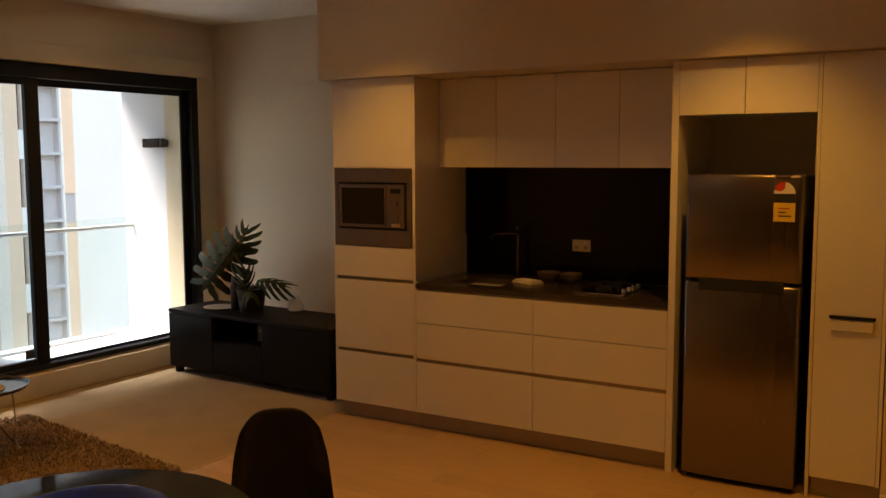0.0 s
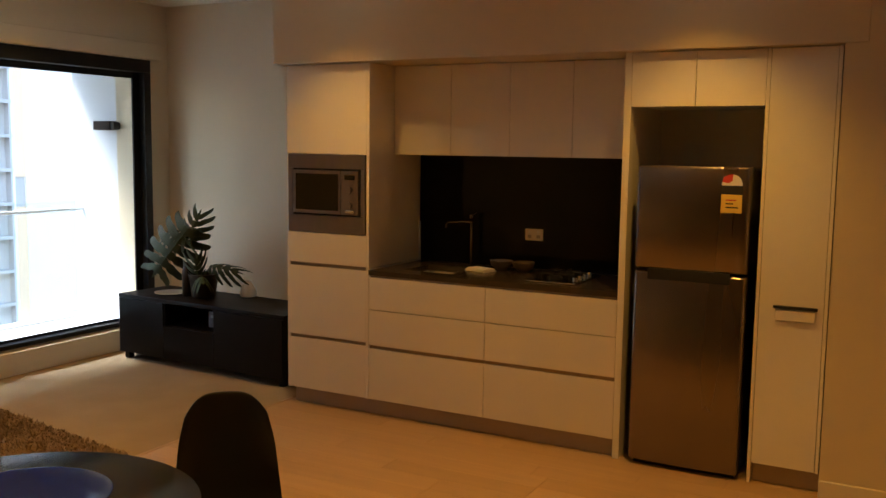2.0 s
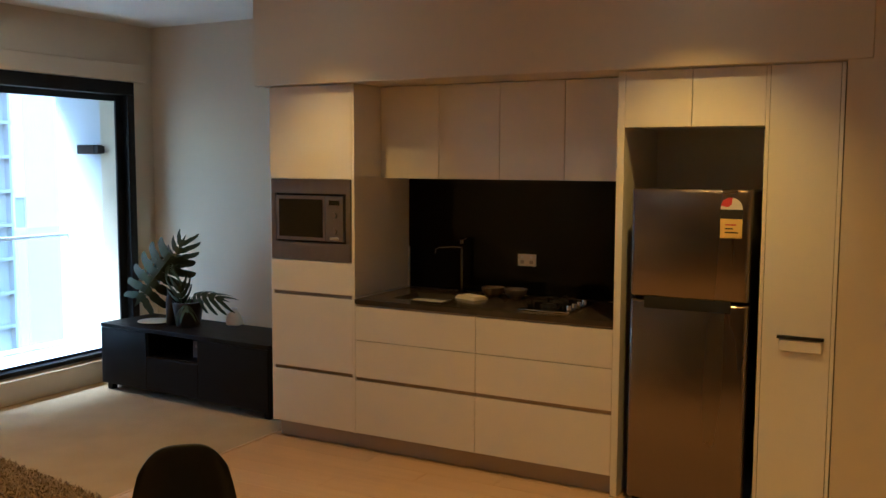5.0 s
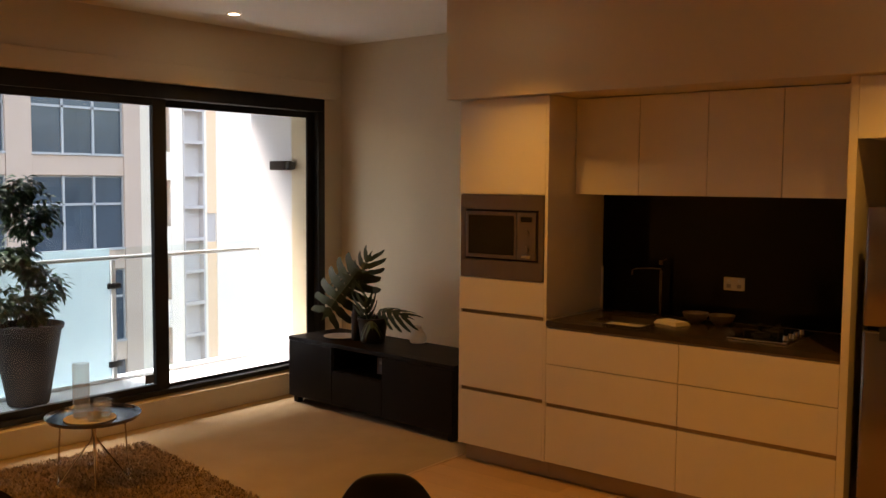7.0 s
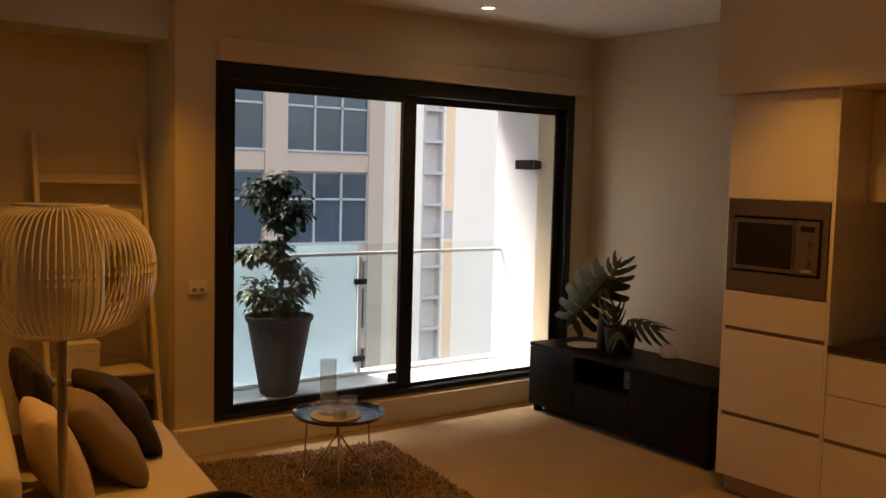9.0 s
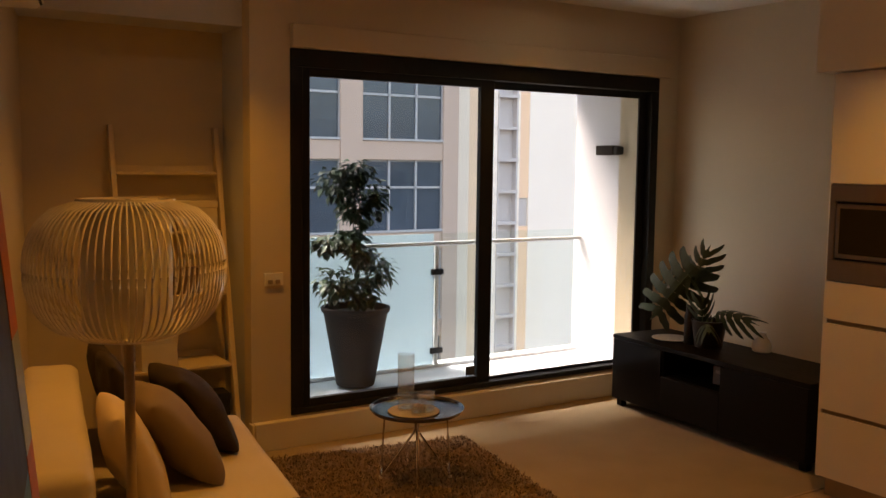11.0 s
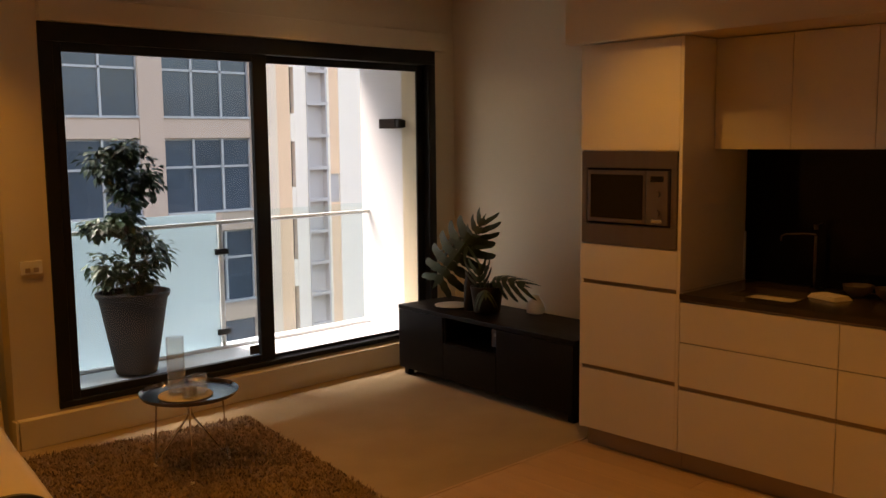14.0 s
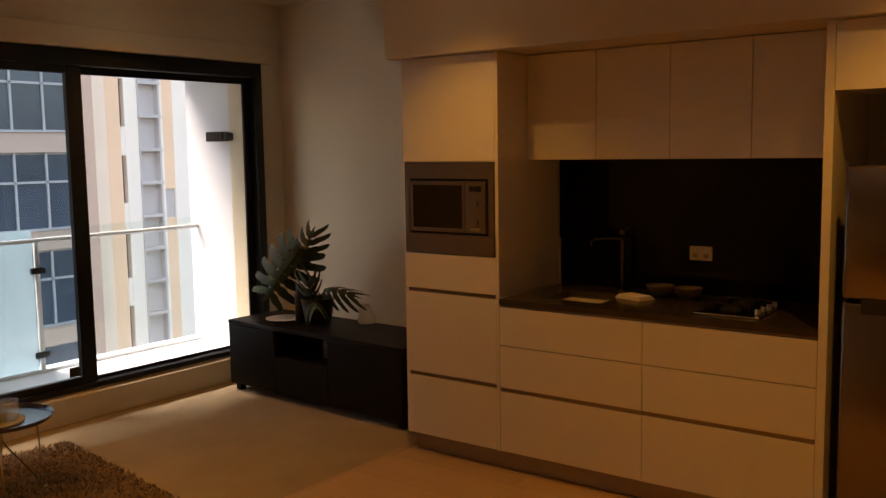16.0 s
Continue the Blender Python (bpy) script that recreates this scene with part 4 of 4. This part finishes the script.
for nm, lb, x, y, r, h in (("glass_vase", "tall clear cylindrical glass vase", -1.10, -1.79, 0.043, 0.285), ("glass_tumbler", "short clear glass tumbler", -1.025, -1.715, 0.045, 0.095), ("glass_tumbler", "short clear glass tumbler", -0.99, -1.78, 0.036, 0.06)):
    bm = bmesh.new()
    lathe(bm, [(0.0, 0.0), (r - 0.002, 0.0), (r, 0.003), (r, h), (r - 0.0035, h), (r - 0.004, 0.012), (0.0, 0.010)], 32)
    g = solid(nm, bm, M["vase"], lb + " on the woven mat", "glass" if "tumbler" in nm else "vase", at=(x, y, 0.4215))

# shag rug
RLEN, RWID = 1.67, 1.75
rug = thing("rug", "brown shaggy long-shag rug lying on the carpet", "rug", (-0.03, -1.30, 0.0), 180 + ANG)
part("backing", slab((0, 0, 0.001), (RLEN, RWID, 0.012), 0.004), M["rugback"], rug)
rng = random.Random(21)
verts, faces = [], []
for k in range(26000):
    x, y = rng.uniform(-0.012, RLEN + 0.012), rng.uniform(-0.012, RWID + 0.012)
    a, h, w, lean = rng.uniform(0, 6.28), rng.uniform(0.014, 0.030), rng.uniform(0.0022, 0.0045), rng.uniform(0.006, 0.024)
    c_, s_ = math.cos(a), math.sin(a)
    i = len(verts)
    for f, ww in ((0, 1), (0.55, 0.9), (1, 0.35)):
        px, py, pz = x + c_ * lean * f * f, y + s_ * lean * f * f, 0.010 + h * f - 0.006 * f * f
        verts += [(px - s_ * w * ww, py + c_ * w * ww, pz), (px + s_ * w * ww, py - c_ * w * ww, pz)]
    faces += [(i, i + 1, i + 3, i + 2), (i + 2, i + 3, i + 5, i + 4)]
me = bpy.data.meshes.new("shag")
me.from_pydata(verts, [], faces)
me.materials.append(M["rug"])
shag = new("shag", me)
shag.parent = rug
tagged(shag, kind="stuff")

# ---- sofa ----
sf = thing("sofa", "low cream upholstered sofa with a straight back", "sofa", (-1.475, -2.53, 0), ANG)


def cushion(w, h, d, seed):
    """A stuffed square: full in the middle, tight at the seam, soft corners, a few creases."""
    bm = bmesh.new()
    n = 22
    o = Vector((seed * 3.1, seed * 1.7, 0))
    rim = {}
    for sgn in (-1, 1):
        g = []
        for i in range(n + 1):
            row = []
            for j in range(n + 1):
                u, v = math.sin(math.pi / 2 * (2 * i / n - 1)), math.sin(math.pi / 2 * (2 * j / n - 1))
                edge = i in (0, n) or j in (0, n)
                if edge and (i, j) in rim:
                    row.append(rim[i, j])
                    continue
                puff = (max(0.0, 1 - u * u) * max(0.0, 1 - v * v)) ** 0.42
                soft = 1 - 0.10 * (u * v) ** 2
                px = u * w / 2 * soft * (1 - 0.035 * (1 - v * v) * abs(u))
                py = v * h / 2 * soft * (1 - 0.035 * (1 - u * u) * abs(v))
                nz = noise.noise(Vector((px * 5, py * 5, sgn)) + o) * 0.022 + noise.noise(Vector((px * 13, py * 13, sgn)) + o) * 0.009
                crease = 0.006 * math.sin(34 * (px + py * 0.6) + seed) * (u * u + v * v) * 0.5
                row.append(bm.verts.new((px, 0.0 if edge else sgn * (d / 2 * puff + (nz + crease) * min(1.0, puff * 1.5)), py)))
                if edge:
                    rim[i, j] = row[-1]
            g.append(row)
        for i in range(n):
            for j in range(n):
                q = (g[i][j], g[i + 1][j], g[i + 1][j + 1], g[i][j + 1])
                bm.faces.new(q if sgn < 0 else q[::-1])
    return bm


def soft_box(a, b, r=0.045, seg=4, wob=0.008, seed=1):
    """An upholstered block: rounded edges and a slightly uneven skin."""
    bm = slab(a, b, r, seg)
    bmesh.ops.subdivide_edges(bm, edges=[e for e in bm.edges if e.calc_length() > 0.2], cuts=8, use_grid_fill=True)
    for f in bm.faces:
        f.material_index = 0
    for v in bm.verts:
        v.co += Vector((0, 0, 1)) * noise.noise(v.co * 5 + Vector((seed, 0, 0))) * wob + Vector((0, 1, 0)) * noise.noise(v.co * 5 + Vector((0, seed, 9))) * wob
    return bm


part("base", soft_box((0.02, -0.90, 0.08), (1.86, -0.01, 0.26), 0.02, 2, 0.002, 2), M["sofa"], sf)
part("seat", soft_box((0.0, -0.80, 0.26), (1.88, 0.0, 0.42), 0.05, 4, 0.008, 3), M["sofa"], sf)
part("backrest", soft_box((0.06, -0.98, 0.20), (1.70, -0.75, 0.745), 0.05, 4, 0.006, 4), M["sofa"], sf)
for x in (0.10, 1.74):
    for y in (-0.88, -0.10):
        bm = bmesh.new()
        rod(bm, (x, y, 0), (x, y, 0.085), 0.016, 12, 0.022)
        part("leg", bm, M["espresso"], sf)
SO = sf.matrix_basis


def throw(name, material, label, x, y, z, w, h, d, lean, yaw, seed):
    ob = new(name, mesh_of(name, cushion(w, h, d, seed), M[material], sharp=100))
    tagged(ob, label, "cushion", group="cushions on the sofa")
    ob.matrix_basis = SO @ pose(x, y, z, lean, 0, yaw)
    return ob


throw("throw_cushion", "velvet", "dark charcoal velvet cushion leaning on the sofa back", 0.20, -0.60, 0.63, 0.46, 0.46, 0.15, 20, 5, 1)
throw("throw_cushion", "velvet", "dark patterned velvet cushion propped on the sofa seat", 0.50, -0.30, 0.60, 0.47, 0.46, 0.19, 37, 10, 2)
throw("throw_cushion", "taupe", "plain taupe cushion leaning against the others", 0.84, -0.42, 0.595, 0.48, 0.47, 0.20, 37, 6, 3)
throw("throw_cushion", "cream", "cream cushion leaning on the sofa back", 1.05, -0.60, 0.60, 0.46, 0.44, 0.17, 24, 4, 4)
throw("throw_cushion", "velvet", "dark brown cushion at the far end of the sofa", 0.55, -0.60, 0.65, 0.40, 0.46, 0.13, 16, 6, 5)

# ---- ladder shelf ----
ld = thing("ladder_shelf", "pale painted leaning ladder shelf with five shelves", "shelf", (-2.13, -2.30, 0))
TOPX, TOPZL = -0.40, 1.86
for y in (0.0, -0.60):
    bm = bmesh.new()
    vs = box(bm, (-0.02, y - 0.014, 0), (0.03, y + 0.014, TOPZL), 0.003)
    for v in bm.verts:
        v.co.x += TOPX * v.co.z / TOPZL
    part("upright", bm, M["shelfwood"], ld)
SHELF = (1.60, 1.26, 0.905, 0.50, 0.18)
for z in SHELF:
    x0 = TOPX * z / TOPZL
    bm = slab((-0.40, -0.585, z - 0.018), (x0 + 0.025, -0.015, z), 0.003)
    part("shelf", bm, M["shelfwood"], ld)
    part("back_lip", slab((-0.405, -0.585, z), (-0.393, -0.015, z + 0.035), 0.002), M["shelfwood"], ld)


def card_box(label, material, y, z, w, h, dx=0.12, lid=True):
    ob = thing("storage_box", label, "box", (-2.13 + TOPX * z / TOPZL - dx + 0.02, -2.30 + y, z), group="boxes on the ladder shelf")
    part("body", slab((0, 0, 0), (dx * 0.9, w, h), 0.003), M[material], ob)
    if lid:
        part("lid", slab((-0.003, -0.003, h * 0.78), (dx * 0.9 + 0.003, w + 0.003, h + 0.003), 0.003), M[material], ob)
    return ob


card_box("white card box standing on the shelf", "whitebox", -0.30, 1.26, 0.27, 0.17)
card_box("small brown box with a pale rim", "kraft", -0.42, 1.26, 0.16, 0.12, 0.10, False)
card_box("brown framed box on the shelf", "kraft", -0.42, 0.905, 0.26, 0.15, 0.10, False)
card_box("white lidded storage box", "whitebox", -0.52, 0.50, 0.20, 0.19, 0.14)
card_box("black storage box on the lowest shelf", "rubber", -0.30, 0.18, 0.26, 0.16, 0.15)

# ---- floor lamp ----
fl = thing("floor_lamp", "floor lamp with a drum cage shade of white wires", "floor lamp", (0.877, -3.608, 0))
LZ = 1.440
bm = bmesh.new()
lathe(bm, [(0.0, 0), (0.14, 0), (0.145, 0.006), (0.14, 0.014), (0.02, 0.018), (0.0, 0.018)], 40)
part("base", bm, M["pole"], fl)
bm = bmesh.new()
rod(bm, (0, 0, 0.015), (0, 0, LZ + 0.10), 0.011, 16)
part("pole", bm, M["pole"], fl)
RS, HS = 0.203, 0.142


def rib(k, n):
    a = 2 * math.pi * k / n
    pts = []
    for j in range(17):
        t = -1 + 2 * j / 16
        r = 0.095 + (RS - 0.095) * (1 - abs(t) ** 2.3) ** 0.55 if abs(t) < 1 else 0.095
        pts.append((r * math.cos(a), r * math.sin(a), LZ + HS * t))
    return pts


rings_ = []
for zt in (HS, -HS):
    bm = bmesh.new()
    lathe(bm, [(0.089, zt - 0.004), (0.100, zt - 0.004), (0.100, zt + 0.004), (0.089, zt + 0.004)], 40, (0, 0, LZ), True)
    rings_.append(part("shade_ring", bm, M["wire"], fl, "thin white ring of the cage"))
shade = rings_[0]
NR = 84
for k in range(NR):
    bm = bmesh.new()
    tube(bm, rib(k, NR), 0.0024, 6)
    part("wire", bm, M["wire"], shade)
bm = bmesh.new()
lathe(bm, [(0.0, -0.145), (0.086, -0.145), (0.092, -0.135), (0.092, 0.125), (0.086, 0.135), (0.0, 0.135)], 36, (0, 0, LZ))
part("diffuser", bm, M["ceramic"], fl, "white inner cylinder, switched off")
for s in (-1, 1):
    bm = bmesh.new()
    for k in range(3):
        a = 2 * math.pi * k / 3
        rod(bm, (0, 0, LZ + s * HS), (0.095 * math.cos(a), 0.095 * math.sin(a), LZ + s * HS), 0.003, 6)
    part("spider", bm, M["wire"], fl)

# ---- dining table, chairs ----
dt = thing("dining_table", "round black gloss dining table on a central pedestal", "table", (1.655, -3.235, 0))
bm = bmesh.new()
lathe(bm, [(0.0, 0.716), (0.44, 0.716), (0.458, 0.722), (0.462, 0.732), (0.458, 0.740), (0.0, 0.741)], 72)
part("tabletop", bm, M["tablegloss"], dt)
bm = bmesh.new()
lathe(bm, [(0.0, 0.0), (0.25, 0.0), (0.255, 0.008), (0.23, 0.016), (0.06, 0.04), (0.035, 0.10), (0.032, 0.60), (0.06, 0.69), (0.12, 0.716), (0.0, 0.716)], 40)
part("pedestal", bm, M["black"], dt)
bm = bmesh.new()
lathe(bm, [(0.0, 0.0), (0.10, 0.0), (0.11, 0.004), (0.165, 0.018), (0.205, 0.034), (0.208, 0.037), (0.203, 0.038), (0.16, 0.024), (0.105, 0.010), (0.0, 0.009)], 64)
solid("plate_large", bm, M["blue"], "large glossy cobalt blue plate on the table", "plate", at=(1.675, -3.205, 0.7413))


def shell_chair(label, at, turn):
    ch = thing("dining_chair", label, "chair", at, turn, group="chairs round the table")
    prof = [(-0.225, 0.432), (-0.20, 0.455), (-0.12, 0.447), (0.0, 0.432), (0.10, 0.432), (0.165, 0.455), (0.205, 0.51), (0.228, 0.59), (0.248, 0.68), (0.262, 0.76), (0.270, 0.813), (0.276, 0.825)]
    wid = [0.17, 0.182, 0.19, 0.195, 0.195, 0.192, 0.188, 0.180, 0.170, 0.158, 0.146, 0.138]
    def curve(v, i, f):
        a, b, c, d = v[max(i - 1, 0)], v[i], v[i + 1], v[min(i + 2, len(v) - 1)]
        return b + 0.5 * f * (c - a + f * (2 * a - 5 * b + 4 * c - d + f * (3 * (b - c) + d - a)))
    fine = [(i, f / 3) for i in range(len(prof) - 1) for f in range(3)] + [(len(prof) - 2, 1.0)]
    ys, hs = [p[0] for p in prof], [p[1] for p in prof]
    prof, wid = [(curve(ys, i, f), curve(hs, i, f)) for i, f in fine], [curve(wid, i, f) for i, f in fine]
    bm = bmesh.new()
    nu = 24
    outer, inner = [], []
    for (y, z), w in zip(prof, wid):
        ro, ri = [], []
        for k in range(nu + 1):
            u = 2 * k / nu - 1
            curl = abs(u) ** 3
            back = max(0.0, min(1.0, (z - 0.45) / 0.2))
            dz = 0.055 * curl * (1 - back)
            dy = -0.055 * curl * back
            top = max(0.0, min(1.0, (z - 0.66) / 0.165))
            dz -= 0.046 * abs(u) ** 3.6 * top * top * (3 - 2 * top)
            p = Vector((u * w, y + dy, z + dz))
            ro.append(bm.verts.new(p))
            ri.append(bm.verts.new(p + Vector((0, 0.007 * back, -0.007 * (1 - back)))))
        outer.append(ro)
        inner.append(ri)
    for g in (outer, inner):
        for a, b in zip(g, g[1:]):
            for k in range(nu):
                bm.faces.new((a[k], a[k + 1], b[k + 1], b[k]))
    loop = lambda g: g[0] + [r[-1] for r in g[1:]] + g[-1][-2::-1] + [r[0] for r in g[-2:0:-1]]
    lo, li = loop(outer), loop(inner)
    for k in range(len(lo)):
        bm.faces.new((lo[k], lo[(k + 1) % len(lo)], li[(k + 1) % len(lo)], li[k]))
    part("shell", bm, M["plastic"], ch, sharp=60)
    for sx in (-1, 1):
        for sy in (-1, 1):
            bm = bmesh.new()
            rod(bm, (sx * 0.215, sy * 0.20 - 0.01, 0), (sx * 0.10, sy * 0.10, 0.425), 0.009, 10, 0.012)
            part("leg", bm, M["black"], ch)
    bm = bmesh.new()
    for sx in (-1, 1):
        rod(bm, (sx * 0.10, -0.10, 0.415), (sx * 0.10, 0.10, 0.415), 0.006, 8)
        rod(bm, (-0.10, sx * 0.10, 0.415), (0.10, sx * 0.10, 0.415), 0.006, 8)
    part("under_frame", bm, M["black"], ch)
    return ch


near = shell_chair("black moulded plastic shell chair at the round table", (1.890, -2.692, 0), 45)
near.matrix_basis = near.matrix_basis @ Matrix.Diagonal((0.86, 1.06, 1.06, 1))
low = shell_chair("black moulded plastic shell chair beside the sofa", (1.00, -3.20, 0), 90)
low.matrix_basis = low.matrix_basis @ Matrix.Diagonal((1, 1, 0.975, 1))

# wall-mounted air conditioner above the sofa
ac = thing("air_conditioner", "pale wall-mounted split air conditioner above the sofa", "air conditioner")
ac.matrix_basis = pose(0, -3.87, 0, 0, 0, WANG) @ pose(-0.95, 0, 2.215)
part("body", slab((0.012, 0.0, 0.0), (0.77, 0.20, 0.28), 0.03, 4), M["carcass"], ac)
for x in (0.0, 0.77):
    part("end_cap", slab((x, 0.002, 0.006), (x + 0.012, 0.19, 0.275), 0.005, 2), M["carcass"], ac)
part("outlet_slot", slab((0.05, 0.17, 0.012), (0.73, 0.2015, 0.045), 0.002), M["rubber"], ac, "dark air outlet slot")
part("flap", slab((0.055, 0.196, 0.018), (0.725, 0.207, 0.052), 0.003), M["carcass"], ac)

# switch plate on the wall end
sw = thing("light_switch", "white double light switch plate on the wall", "switch", (WX, -2.165, 0.955))
part("plate", slab((0, 0, 0), (0.016, 0.115, 0.075), 0.003, 2), M["gloss"], sw)
for y in (0.035, 0.080):
    part("rocker", slab((0.016, y - 0.014, 0.012), (0.021, y + 0.014, 0.036), 0.002), M["kick"], sw)

# abstract canvas on the floor, leaning on the pier
cv = thing("abstract_canvas", "tall dark abstract canvas with coloured blocks leaning on the wall", "painting")
cv.matrix_basis = pose(0, -3.87, 0, 0, 0, WANG) @ pose(1.25, 0.372, 0.002) @ pose(0, 0, 0, 5.0)
part("canvas", slab((0, -0.030, 0), (0.62, 0.0, 1.78), 0.003), M["art_dark"], cv)
rng = random.Random(8)
BLOCKS = ((0.01, 0.45, "art_red"), (0.45, 0.62, "art_dark"), (0.62, 1.06, "art_green"), (1.06, 1.20, "art_blue"), (1.20, 1.77, "art_dark"))
for z0, z1, paint in BLOCKS:
    bm = bmesh.new()
    prev = None
    for j in range(13):
        x = 0.002 + 0.616 * j / 12
        a = bm.verts.new((x, 0.0012, z0 + 0.012 * math.sin(9 * x + z0 * 7) * (z0 > 0.1)))
        b = bm.verts.new((x, 0.0012, z1 + 0.012 * math.sin(9 * x + z1 * 7) * (z1 < 1.7)))
        if prev:
            bm.faces.new((prev[0], a, b, prev[1]))
        prev = (a, b)
    part("paint_block", bm, M[paint], cv)
for z0, z1, paint in ((0.02, 0.40, "art_red"), (0.40, 0.70, "art_sky"), (0.70, 0.92, "art_green"), (0.92, 1.22, "art_orange"), (1.22, 1.40, "art_sky"), (1.40, 1.66, "art_orange"), (1.66, 1.76, "art_sky")):
    part("paint_stripe", slab((0.002, 0.0, z0), (0.11, 0.0022, z1)), M[paint], cv)

# ---- oak floorboards ----
rng = random.Random(5)
floor_ob = bpy.data.objects["floor"]
lens_ = (1.9, 1.55, 1.2, 0.8)
meshes = {}
for ln in lens_ + (0.25,):
    meshes[ln] = mesh_of("plank", slab((0, 0, -0.012), (ln - 0.0012, 0.1488, 0.0), 0.0012), M["oak"], False)
y = -6.15
while y < 0.06:
    x = -0.018
    while x < 4.92:
        ln = rng.choice(lens_)
        if x + ln > 5.04:
            ln = 0.25
        pk = new("plank", meshes[ln])
        pk.parent = floor_ob
        pk.location = (x, y, 0)
        x += ln
    y += 0.15
